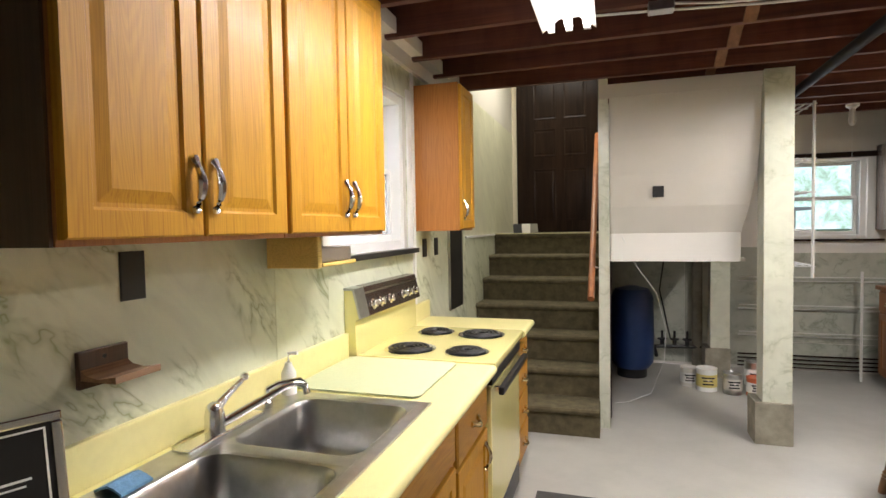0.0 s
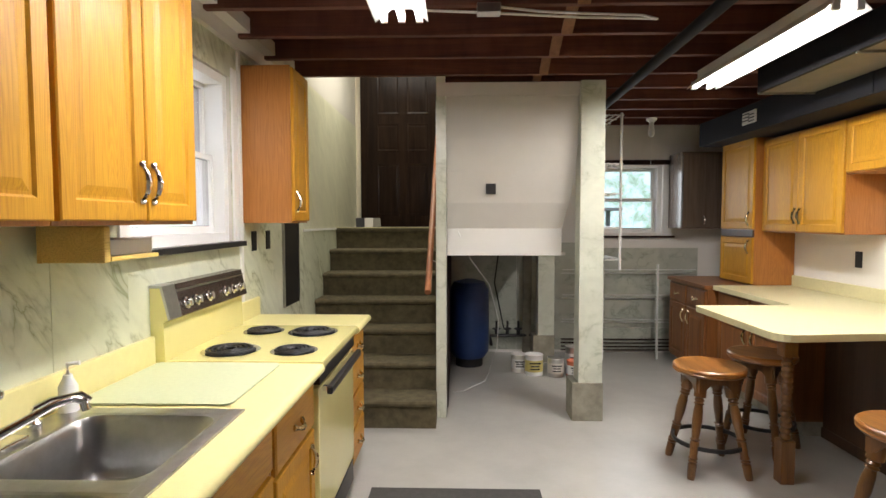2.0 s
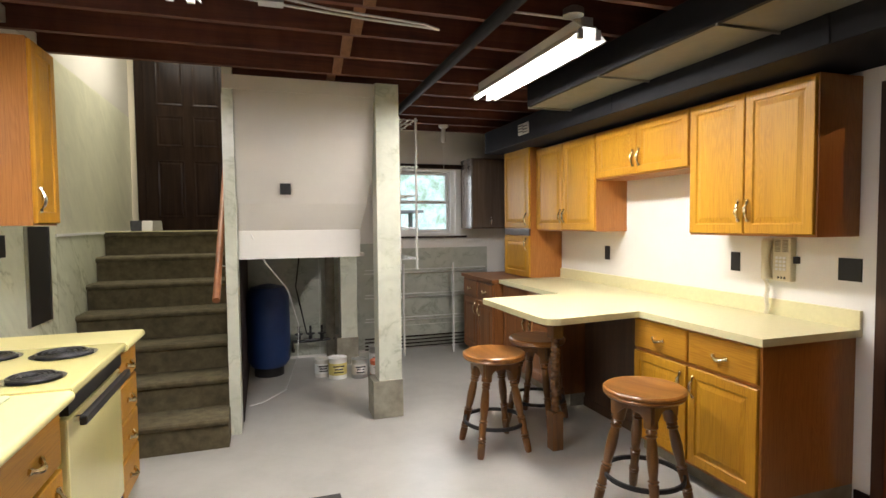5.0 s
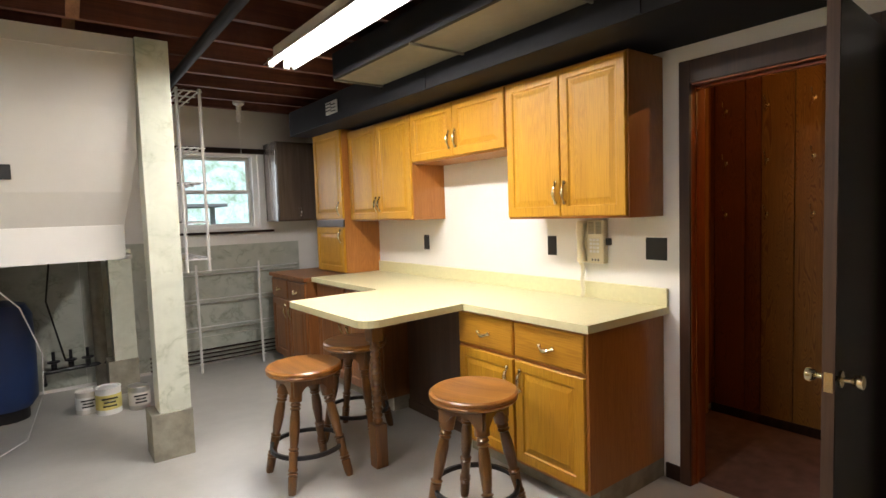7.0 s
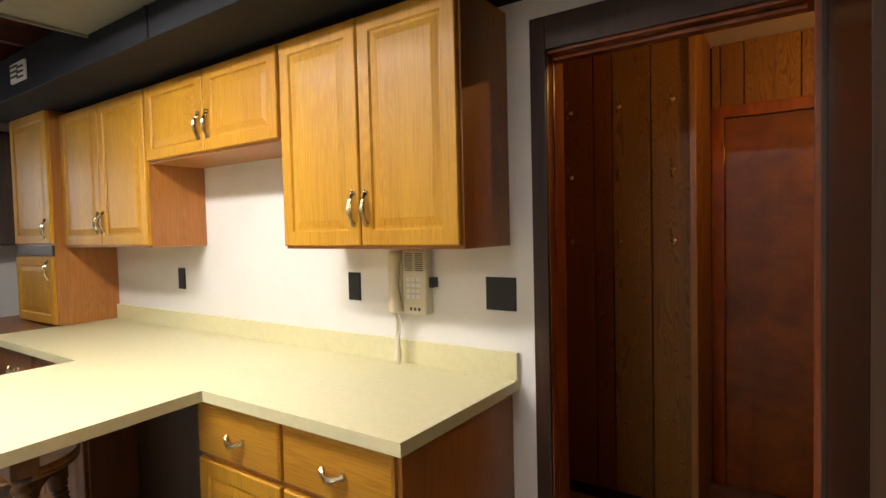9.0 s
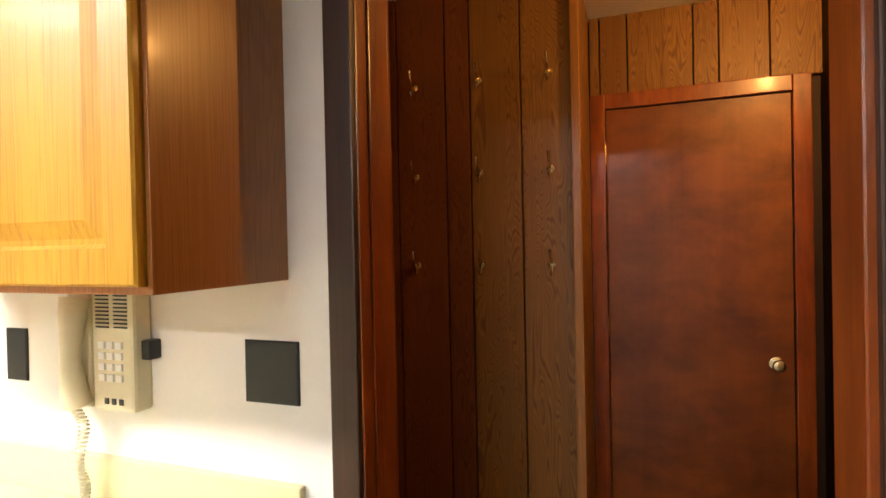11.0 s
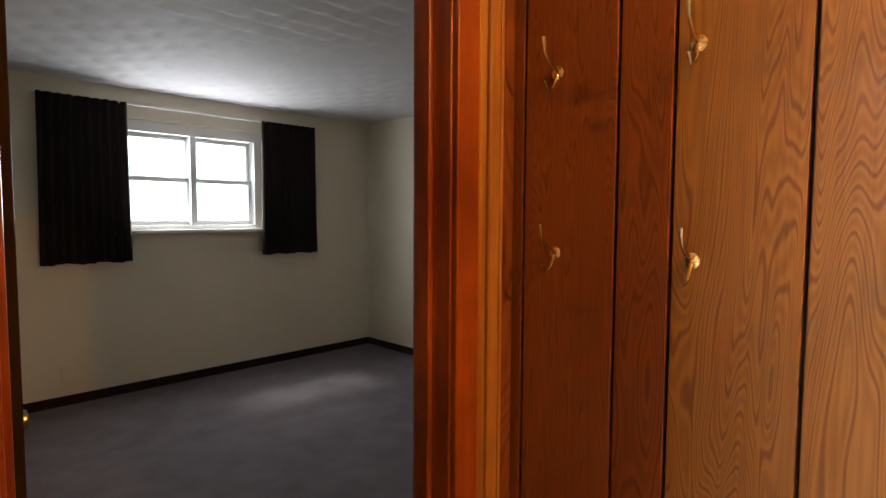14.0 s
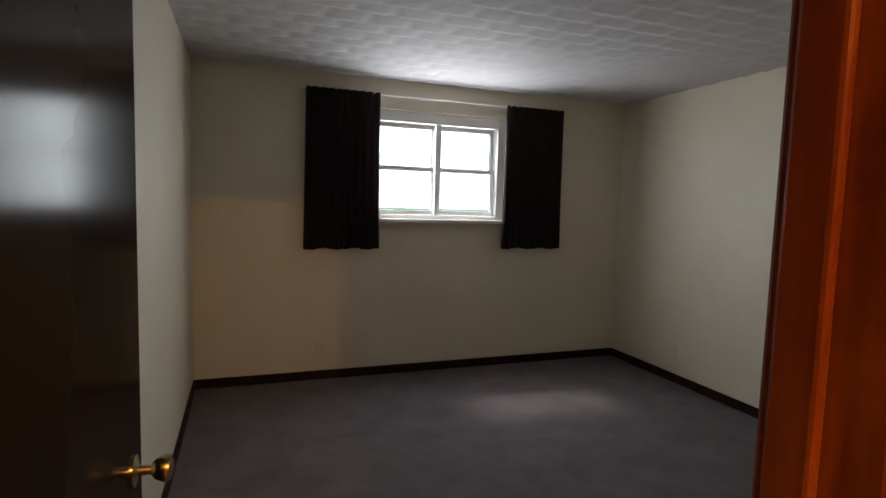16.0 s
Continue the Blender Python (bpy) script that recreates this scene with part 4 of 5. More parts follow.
for x, y, r in ((0.105, 4.02, 0.118), (0.10, 4.44, 0.095), (0.360, 4.42, 0.118), (0.385, 4.02, 0.095)):
    pan = part("drip_pan", lathe(bmesh.new(), [(r, 0), (r + 0.006, 0.004), (r - 0.006, 0.004), (r - 0.03, -0.001), (0.01, -0.001)], (x, y, 0.918), 28), CHROME, rg, "", True)
    bm = bmesh.new()
    pts = [(x + (0.018 + (r - 0.028) * k / 96) * math.cos(k * math.tau / 24), y + (0.018 + (r - 0.028) * k / 96) * math.sin(k * math.tau / 24), 0.928) for k in range(97)]
    tube(bm, pts, 0.0068, 6)
    part("coil", bm, IRON, pan, "", True)

# upper cabinets over the sink
fu = facing("+x", 0.145)


def wall_cabinet(name, side, x_wall, x_front, y0, y1, z0, z1, doors, label, body=OAK_SIDE, metal=None, mat=None):
    c = thing(name, ((x_wall + x_front) / 2, (y0 + y1) / 2, z0), label, "cabinet", "wall cabinets")
    lo, hi = min(x_wall, x_front), max(x_wall, x_front)
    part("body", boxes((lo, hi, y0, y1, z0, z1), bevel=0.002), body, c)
    f = facing(side, x_front)
    for a, b, hu, hz in doors:
        cab_door(c, f, a, b, z0 + 0.012, z1 - 0.012, hu, hz, mat, metal)
    return c


UZ0, UZ1 = 1.475, 2.40
wall_cabinet("wall_cabinet_oak", "+x", LX, 0.145, 2.285, 2.945, UZ0, UZ1, [(2.29, 2.612, 2.585, 1.60), (2.620, 2.938, 2.647, 1.60)], "honey oak wall cabinet with two raised panel doors", OAK_SIDE, CHROME)
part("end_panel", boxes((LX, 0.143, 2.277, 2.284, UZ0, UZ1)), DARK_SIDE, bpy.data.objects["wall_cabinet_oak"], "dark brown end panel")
wall_cabinet("wall_cabinet_oak", "+x", LX, 0.145, 2.949, 3.63, UZ0, UZ1, [(2.957, 3.312, 3.286, 1.60), (3.320, 3.622, 3.346, 1.60)], "honey oak wall cabinet beside the sink window", OAK_SIDE, CHROME)
wall_cabinet("wall_cabinet_oak", "+x", LX, 0.145, 4.785, 5.10, 1.475, 2.37, [(4.793, 5.092, 4.825, 1.60)], "narrow honey oak wall cabinet with a plain end panel", OAK_SIDE, CHROME)
ub = thing("towel_holder", (0.0, 3.5, 1.40), "light wooden under-cabinet holder with a paper roll", "towel holder")
part("end_block", boxes((-0.10, 0.09, 3.22, 3.25, 1.365, 1.473), bevel=0.008), HOLDER, ub)
part("back", boxes((-0.11, -0.095, 3.22, 3.50, 1.365, 1.473)), HOLDER, ub)
part("shelf", boxes((-0.095, 0.09, 3.252, 3.50, 1.368, 1.382), bevel=0.004), HOLDER, ub)
part("paper_stack", boxes((-0.08, 0.075, 3.26, 3.49, 1.383, 1.432), bevel=0.006), WHITEBOARD, ub)
so = thing("soap_shelf", (LX + 0.05, 2.6, 1.16), "small dark wooden shelf fixed to the marbled panel", "shelf")
part("back_board", boxes((LX, LX + 0.014, 2.535, 2.668, 1.138, 1.226), bevel=0.004), KNEE, so)
part("bracket", prism(bmesh.new(), [(LX + 0.014, 1.140), (LX + 0.014, 1.160), (LX + 0.085, 1.160)], 1, 2.545, 2.560), KNEE, so)
part("tray", prism(bmesh.new(), [(LX + 0.014, 1.160), (LX + 0.118, 1.160), (LX + 0.118, 1.176), (LX + 0.104, 1.174), (LX + 0.065, 1.167), (LX + 0.030, 1.173), (LX + 0.014, 1.184)], 1, 2.538, 2.664), TRAYWOOD, so)
part("screw", tube(bmesh.new(), [(LX + 0.013, 2.60, 1.205), (LX + 0.017, 2.60, 1.205)], 0.005, 10), IRON, so)


def plate(side, at, u, v, w, h, label="black blank wall plate"):
    f = facing(side, at)
    p = rings_bm(f, u - w / 2, u + w / 2, v - h / 2, v + h / 2, [(0, 0.0005), (0, 0.004), (0.003, 0.006)])
    t = single("wall_plate", p, BLACK, label, "wall plate", "wall plates")
    return t


plate("+x", LX, 2.70, 1.388, 0.075, 0.125, "black outlet plate on the marbled panel")
plate("+x", LX, 4.96, 1.365, 0.075, 0.12, "black outlet plate on the marbled panel")
plate("+x", LX, 5.20, 1.365, 0.075, 0.12, "black switch plate on the marbled panel")
nb = thing("message_board", (LX + 0.01, 5.65, 0.87), "dark narrow board with a thin frame on the wall", "board")
part("board", boxes((LX + 0.001, LX + 0.012, 5.50, 5.83, 0.87, 1.47)), BLACK, nb)
for y in (5.485, 5.831):
    part("frame", boxes((LX + 0.001, LX + 0.018, y, y + 0.014, 0.87, 1.47)), STEEL, nb)

# ---- stairs ----
st = thing("staircase", (0.4, 6.3, 0), "olive brown carpeted stairs up to a landing", "stairs")
NY = [5.50 + 0.28 * k for k in range(7)]
for k in range(7):
    y0 = NY[k]
    y1 = NY[k + 1] if k < 6 else 8.262
    z1 = 0.2017 * (k + 1)
    bm = bmesh.new()
    x1 = 0.94 if k < 1 else 0.932
    prism(bm, [(y0, 0.0), (y0, z1 - 0.045), (y0 - 0.022, z1 - 0.035), (y0 - 0.026, z1 - 0.015), (y0 - 0.016, z1 - 0.003), (y0 + 0.01, z1), (y1 - 0.001, z1), (y1 - 0.001, 0.0)], 0, LX + 0.002, x1)
    part("step", bm, STAIR_CARPET, st)
single("nosing_strip", boxes((LX + 0.003, 0.93, NY[6] - 0.027, NY[6] + 0.02, 1.4125, 1.422), bevel=0.003), CREAMTOP, "pale yellow edge strip on the landing", "nosing")
rl = thing("handrail", (0.90, 6.4, 1.5), "round wooden stair handrail with metal brackets", "handrail")
part("rail", tube(bmesh.new(), [(0.885, 5.50, 0.98), (0.885, 7.45, 2.42)], 0.024, 14), HANDRAIL, rl, "", True)
for y in (5.85, 7.2):
    z = 0.98 + (y - 5.5) * 0.738
    part("bracket", tube(bmesh.new(), [(0.885, y, z - 0.02), (0.90, y, z - 0.06), (0.933, y, z - 0.07)], 0.008), CHROME, rl, "", True)
for k, (y, a) in enumerate(((7.42, 8), (7.50, -6), (7.59, 14))):
    bm = boxes((-0.045, 0.045, -0.012, 0.012, 0, 0.105), bevel=0.003)
    bmesh.ops.transform(bm, matrix=Matrix.Translation((0.06 + 0.075 * k, y, 1.416)) @ pose(0, 0, 0, -20, 0, a + 12), verts=bm.verts)
    single("small_box", bm, (IRON, WHITEBOARD, DUCTPAN)[k], "small printed carton leaning on the stair landing", "box", "cartons on the landing")

# ---- sloping white board, post, tank ----
sb = thing("sloping_soffit", (1.45, 5.9, 1.2), "off white sloping board boxed under the upstairs steps", "soffit")
prof = [(5.74, 2.41), (5.755, 2.1), (5.785, 1.85), (5.84, 1.62), (5.92, 1.42)]
outer = prof + [(y + 0.02, z) for y, z in prof[::-1]]
bm = prism(bmesh.new(), outer, 0, 1.012, 1.985)
for v in bm.verts:                       # the board's free edge draws in towards its foot
    if v.co.x > 1.5:
        v.co.x -= 0.085 * max(0.0, (2.0 - v.co.z) / 0.58) ** 1.5
part("board", bm, WHITEBOARD, sb)
part("lower_board", boxes((1.012, 1.900, 5.915, 5.94, 1.215, 1.425), bevel=0.003), WHITEWALL, sb)
part("header", boxes((0.94, 1.988, 5.728, 5.7395, 2.402, 2.499)), WHITEBOARD, sb)
part("underside", boxes((1.012, 1.935, 5.94, 7.7, 1.215, 1.24)), WHITEBOARD, sb)
plate("-y", 5.80, 1.345, 1.725, 0.075, 0.08, "black plate on the sloping board")


def post(x0, x1, y0, y1, z1, label):
    t = thing("post", ((x0 + x1) / 2, (y0 + y1) / 2, 0), label, "post", "posts")
    part("shaft", boxes((x0, x1, y0, y1, 0.28, z1), bevel=0.003), POSTMARBLE, t)
    part("base", boxes((x0 - 0.05, x1 + 0.004, y0 - 0.02, y1 + 0.03, 0, 0.285), bevel=0.004), CONCRETE, t)


post(1.99, 2.165, 5.69, 5.86, 2.50, "marbled square post on a bare concrete base")
post(1.93, 2.10, 7.35, 7.52, 1.215, "short marbled post below the sloping board")
tk = thing("pressure_tank", (1.25, 7.3, 0), "blue steel pressure tank standing under the stairs", "tank")
part("tank", lathe(bmesh.new(), [(0.05, 0.07), (0.16, 0.09), (0.20, 0.15), (0.205, 0.45), (0.20, 0.78), (0.16, 0.86), (0.05, 0.89)], (1.21, 7.25, 0), 32), BLUE, tk, "", True)
part("foot_ring", lathe(bmesh.new(), [(0.14, 0), (0.14, 0.10), (0.13, 0.10)], (1.21, 7.25, 0), 24), IRON, tk, "", True)
pp = thing("water_pipes", (1.6, 7.6, 0.2), "dark pipes and valves on the back wall", "pipes")
part("pipe", tube(bmesh.new(), [(1.45, 7.45, 0.16), (1.45, 7.62, 0.22), (1.95, 7.68, 0.22)], 0.018), IRON, pp, "", True)
part("pipe", tube(bmesh.new(), [(1.86, 7.70, 0.02), (1.86, 7.70, 1.21)], 0.05, 14), CONCRETE, pp, "", True)
for x in (1.52, 1.64, 1.76):
    part("valve", lathe(bmesh.new(), [(0.02, 0), (0.02, 0.06), (0.045, 0.07), (0.045, 0.08), (0.012, 0.085), (0.012, 0.16)], (x, 7.65, 0.22)), IRON, pp, "", True)
cd = thing("loose_cable", (1.3, 6.4, 0.6), "thin white cable hanging from the soffit to the floor", "cable")
part("cable", tube(bmesh.new(), [(1.10, 5.91, 1.40), (1.20, 5.95, 1.18), (1.36, 6.2, 0.95), (1.45, 6.4, 0.62), (1.44, 6.45, 0.35), (1.34, 6.5, 0.05), (1.15, 6.35, 0.008), (1.05, 6.3, 0.008)], 0.0042, 6), WIRE, cd, "", True)
single("loose_cable", tube(bmesh.new(), [(1.55, 7.68, 1.2), (1.50, 7.72, 0.8), (1.56, 7.7, 0.5), (1.60, 7.66, 0.3)], 0.008, 6), IRON, "dark cable hanging down the back wall", "cable", "", True)


def paint_can(x, y, r, h, mat, band, label):
    t = thing("paint_can", (x, y, 0), label, "paint can", "paint cans")
    part("can", lathe(bmesh.new(), [(r, 0), (r + 0.002, 0.005), (r, 0.01), (r, h - 0.01), (r + 0.004, h - 0.004), (r + 0.002, h), (r - 0.008, h), (r - 0.012, h - 0.006), (0.02, h - 0.006)], (x, y, 0), 28), mat, t, "", True)
    part("label_band", lathe(bmesh.new(), [(r + 0.001, h * 0.2), (r + 0.0015, h * 0.2), (r + 0.0015, h * 0.75), (r + 0.001, h * 0.75)], (x, y, 0), 28), band, t, "", True)
    for k in range(3):                   # bars of small print on the side towards the room
        w = r * (0.6, 0.45, 0.52)[k]
        part("print_bar", boxes((x - w, x + w, y - r - 0.004, y - r * 0.80, h * (0.60 - 0.14 * k), h * (0.60 - 0.14 * k) + 0.010)), IRON, t)
    part("wire_handle", tube(bmesh.new(), [(x - r - 0.004, y, h * 0.85), (x - r * 0.7, y - r * 0.75, h * 0.62), (x, y - r - 0.012, h * 0.5), (x + r * 0.7, y - r * 0.75, h * 0.62), (x + r + 0.004, y, h * 0.85)], 0.002, 5), STEEL, t, "", True)


paint_can(1.83, 6.90, 0.085, 0.20, WHITE, LABEL, "white paint can with a yellow label")
paint_can(2.03, 6.85, 0.075, 0.18, STEEL, WHITEBOARD, "dented metal paint can with a pale label")
paint_can(2.20, 6.82, 0.07, 0.16, ORANGE, WHITE, "orange paint can with a pale label")
paint_can(1.70, 7.02, 0.075, 0.17, WHITEBOARD, WHITE, "plain pale paint can")
paint_can(2.22, 6.98, 0.07, 0.26, STEEL, WHITE, "tall metal can behind the others")

# ---- back wall: wire racks, dark cabinet ----
def wire_rack(x0, x1, y0, y1, zs, z_low, z_high, label):
    t = thing("wire_rack", ((x0 + x1) / 2, (y0 + y1) / 2, z_low), label, "wire rack", "wire racks")
    for x in (x0, x1):
        part("upright", tube(bmesh.new(), [(x, y0, z_low), (x, y0, z_high)], 0.012, 6), WIRE, t, "", True)
    for z in zs:
        for k in range(5):
            y = y0 + (y1 - y0) * k / 4
            part("wire", tube(bmesh.new(), [(x0 - 0.02, y, z), (x1 + 0.02, y, z)], 0.006, 5), WIRE, t, "", True)
        n = max(3, int((x1 - x0) / 0.06))
        for k in range(n + 1):
            x = x0 + (x1 - x0) * k / n
            part("wire", tube(bmesh.new(), [(x, y0, z + 0.006), (x, y1, z + 0.006)], 0.006, 5), WIRE, t, "", True)
    return t


wire_rack(2.64, 3.22, 7.50, 7.76, [], 0.0, 1.02, "white wire rack uprights by the back wall")
for z in (0.035, 0.075, 0.115, 0.155):
    single("floor_rail", tube(bmesh.new(), [(2.25, 7.77, z), (3.70, 7.77, z)], 0.008, 6), DARKWOOD, "dark thin rail low on the back wall", "rail", "low rails", True)
for z in (0.35, 0.62, 0.90):
    single("shelf_rail", tube(tube(bmesh.new(), [(2.25, 7.76, z), (3.70, 7.76, z)], 0.006, 6), [(2.25, 7.70, z + 0.045), (3.70, 7.70, z + 0.045)], 0.006, 6), WIRE, "white wire shelf rail along the back wall", "shelf rail", "shelf rails", True)
wire_rack(2.36, 2.52, 6.50, 7.35, [1.14, 1.42, 1.72, 1.98, 2.40], 1.05, 2.42, "white wire shelves hung beside the post")
dc = thing("wall_cabinet_dark", (3.56, 7.6, 1.40), "dark grey brown cabinet beside the back window", "cabinet")
part("body", boxes((3.43, 3.95, 7.46, BACK - 0.001, 1.40, 2.20), bevel=0.004), GREYCAB, dc)
fd = facing("-y", 7.46)
part("door", rings_bm(fd, 3.435, 3.945, 1.405, 2.195, [(0, 0.0005), (0, 0.012), (0.012, 0.02)]), GREYCAB, dc)
pull(fd, 3.66, 1.49, dc, CHROME, True, 0.09)
single("pull_chain_lamp", lathe(tube(bmesh.new(), [(3.02, 7.2, 2.30), (3.02, 7.2, 1.2)], 0.002, 5), [(0.05, 0.16), (0.05, 0.14), (0.022, 0.12), (0.024, 0.05), (0.03, 0.02), (0.018, -0.02)], (3.02, 7.2, 2.34), 14), WHITE, "bare lamp holder with a long pull cord", "lamp", "", True)

# ---- bar side ----
top = thing("bar_worktop", (3.7, 5.0, 0.87), "cream laminate bar worktop with a peninsula and upstand", "worktop")
def rc(cx, cy, r, a0, a1, k=5):
    return [(cx + r * math.cos(radians(a0 + (a1 - a0) * i / k)), cy + r * math.sin(radians(a0 + (a1 - a0) * i / k))) for i in range(k + 1)]


outline = [(RX, 3.625), (3.39, 3.625), (3.39, 4.50), *rc(2.80, 4.53, 0.09, 270, 180), *rc(2.735, 5.37, 0.03, 180, 90), (3.36, 5.42), (3.36, 6.55), (RX, 6.55)]
part("worktop", prism(bmesh.new(), outline, 2, 0.872, 0.91), CREAMTOP, top)
part("upstand", boxes((RX - 0.02, RX, 3.625, 6.53, 0.91, 1.005), bevel=0.003), CREAMTOP, top)
fr = facing("-x", 3.43)
base_cabinet("bar_cabinet", 3.655, 4.585, "honey oak bar cabinet with two drawers and two doors", [("drawer", 3.67, 4.115, 0.675, 0.855, 0), ("drawer", 4.13, 4.575, 0.675, 0.855, 0), ("door", 3.67, 4.115, 0.12, 0.655, 4.075), ("door", 4.13, 4.575, 0.12, 0.655, 4.17)], RX, 3.43, "-x", OAK_SIDE)
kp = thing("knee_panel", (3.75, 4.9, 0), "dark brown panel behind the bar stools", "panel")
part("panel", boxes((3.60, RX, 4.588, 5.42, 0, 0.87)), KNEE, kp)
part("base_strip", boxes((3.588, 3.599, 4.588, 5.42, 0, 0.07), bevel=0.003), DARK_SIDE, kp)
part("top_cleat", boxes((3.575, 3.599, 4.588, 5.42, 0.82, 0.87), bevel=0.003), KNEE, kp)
# Far and corner cabinets: shade is painted in through the darker oak.
base_cabinet("far_bar_cabinet", 5.43, 6.52, "oak drawer cabinet under the far bar worktop, darkened as in shade", [("drawer", 5.45, 5.97, 0.68, 0.855, 0), ("drawer", 5.99, 6.50, 0.68, 0.855, 0), ("door", 5.45, 5.97, 0.12, 0.66, 5.92), ("door", 5.99, 6.50, 0.12, 0.66, 6.04)], RX, 3.40, "-x", OAK_SHADE)
base_cabinet("corner_base_cabinet", 6.56, 7.40, "oak base cabinet in the back corner, darkened as in shade", [("drawer", 6.58, 6.97, 0.68, 0.855, 0), ("drawer", 6.99, 7.38, 0.68, 0.855, 0), ("door", 6.58, 6.97, 0.12, 0.66, 6.92), ("door", 6.99, 7.38, 0.12, 0.66, 7.04)], RX, 3.32, "-x", OAK_SHADE)
single("corner_worktop", boxes((3.29, RX, 6.555, 7.42, 0.872, 0.905), bevel=0.003), OAK_SHADE, "worktop of the corner cabinet, in the same shade-darkened oak", "worktop")

# turned leg under the peninsula
lg = thing("turned_leg", (2.95, 4.76, 0), "dark turned wooden leg under the peninsula", "table leg")
beads = [(0.030, 0.245)]
for k in range(15):
    z = 0.25 + 0.032 * k
    beads += [(0.021, z), (0.029, z + 0.010), (0.029, z + 0.020), (0.021, z + 0.030)]
part("shaft", lathe(bmesh.new(), beads + [(0.034, 0.735)], (2.95, 4.76, 0), 16), STOOL, lg, "", True)
part("foot_block", boxes((2.912, 2.988, 4.722, 4.798, 0, 0.248), bevel=0.004), STOOL, lg)
part("top_block", boxes((2.912, 2.988, 4.722, 4.798, 0.725, 0.872), bevel=0.004), STOOL, lg)

# upper cabinets on the bar wall
CX, CZ1 = 3.755, 2.18
wall_cabinet("wall_cabinet_bar", "-x", RX, CX, 3.652, 4.478, 1.380, CZ1, [(3.66, 4.062, 4.035, 1.52), (4.070, 4.470, 4.097, 1.52)], "honey oak two door cabinet above the telephone", OAK_SIDE)
wall_cabinet("wall_cabinet_bar", "-x", RX, CX, 4.482, 5.498, 1.800, CZ1, [(4.49, 4.985, 4.955, 1.925), (4.993, 5.49, 5.023, 1.925)], "short honey oak two door cabinet over the bar", OAK_SIDE)
wall_cabinet("wall_cabinet_bar", "-x", RX, CX, 5.502, 6.50, 1.385, CZ1, [(5.51, 5.997, 5.97, 1.52), (6.005, 6.49, 6.03, 1.52)], "tall honey oak two door cabinet at the bar's far end", OAK_SIDE)
tc = thing("tall_cabinet", (3.8, 6.8, 0.91), "narrow tall oak cabinet standing on the worktop", "cabinet")
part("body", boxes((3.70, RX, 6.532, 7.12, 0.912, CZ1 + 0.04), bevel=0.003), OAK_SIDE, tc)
ft = facing("-x", 3.70)
cab_door(tc, ft, 6.54, 7.11, 1.41, CZ1 + 0.03, 6.60, 1.50)
cab_door(tc, ft, 6.54, 7.11, 0.92, 1.33, 6.60, 1.25)
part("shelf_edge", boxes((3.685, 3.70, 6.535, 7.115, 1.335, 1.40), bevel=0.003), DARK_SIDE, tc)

# telephone
ph = thing("wall_telephone", (RX - 0.02, 4.08, 1.12), "cream wall telephone with a coiled cord", "telephone")
part("body", boxes((RX - 0.045, RX, 3.99, 4.105, 1.115, 1.365), bevel=0.008), CREAMPL, ph)
hs = part("handset", tube(bmesh.new(), [(RX - 0.06, 4.128, 1.345), (RX - 0.07, 4.128, 1.30), (RX - 0.075, 4.128, 1.23), (RX - 0.07, 4.128, 1.17), (RX - 0.06, 4.128, 1.13)], [0.030, 0.024, 0.018, 0.024, 0.030], 12), CREAMPL, ph, "", True)
part("cradle", boxes((RX - 0.05, RX, 4.105, 4.17, 1.12, 1.36), bevel=0.006), CREAMPL, ph)
for r in range(4):
    for c in range(3):
        y, z = 4.075 - c * 0.024, 1.25 - r * 0.022
        part("key", boxes((RX - 0.049, RX - 0.044, y - 0.008, y + 0.008, z - 0.007, z + 0.007)), WHITE, ph)
for k in range(9):
    part("memo_bar", boxes((RX - 0.0475, RX - 0.0445, 4.055, 4.09, 1.285 + k * 0.008, 1.288 + k * 0.008), (RX - 0.0475, RX - 0.0445, 4.005, 4.04, 1.285 + k * 0.008, 1.288 + k * 0.008)), IRON, ph)
for k in range(3):
    part("light_key", boxes((RX - 0.0475, RX - 0.0445, 4.02 + 0.02 * k, 4.03 + 0.02 * k, 1.13, 1.142)), IRON, ph)
part("side_clip", boxes((RX - 0.03, RX, 3.965, 3.988, 1.22, 1.26), bevel=0.004), BLACK, ph)
cordpts = []
for k in range(161):
    s = k / 160
    a = s * 26 * math.tau
    cordpts.append((RX - 0.06 + 0.008 * math.cos(a) + 0.01 * math.sin(s * 9), 4.14 + 0.012 * math.sin(a) - 0.02 * math.sin(s * 3), 1.12 - s * 0.205))
part("coiled_cord", tube(bmesh.new(), cordpts, 0.0028, 5), CREAMPL, ph, "", True)
plate("-x", RX, 4.405, 1.206, 0.07, 0.12, "black outlet plate above the bar worktop")
plate("-x", RX, 5.765, 1.195, 0.07, 0.12, "black outlet plate above the bar worktop")
plate("-x", RX, 3.692, 1.208, 0.12, 0.118, "black double switch plate beside the doorway")


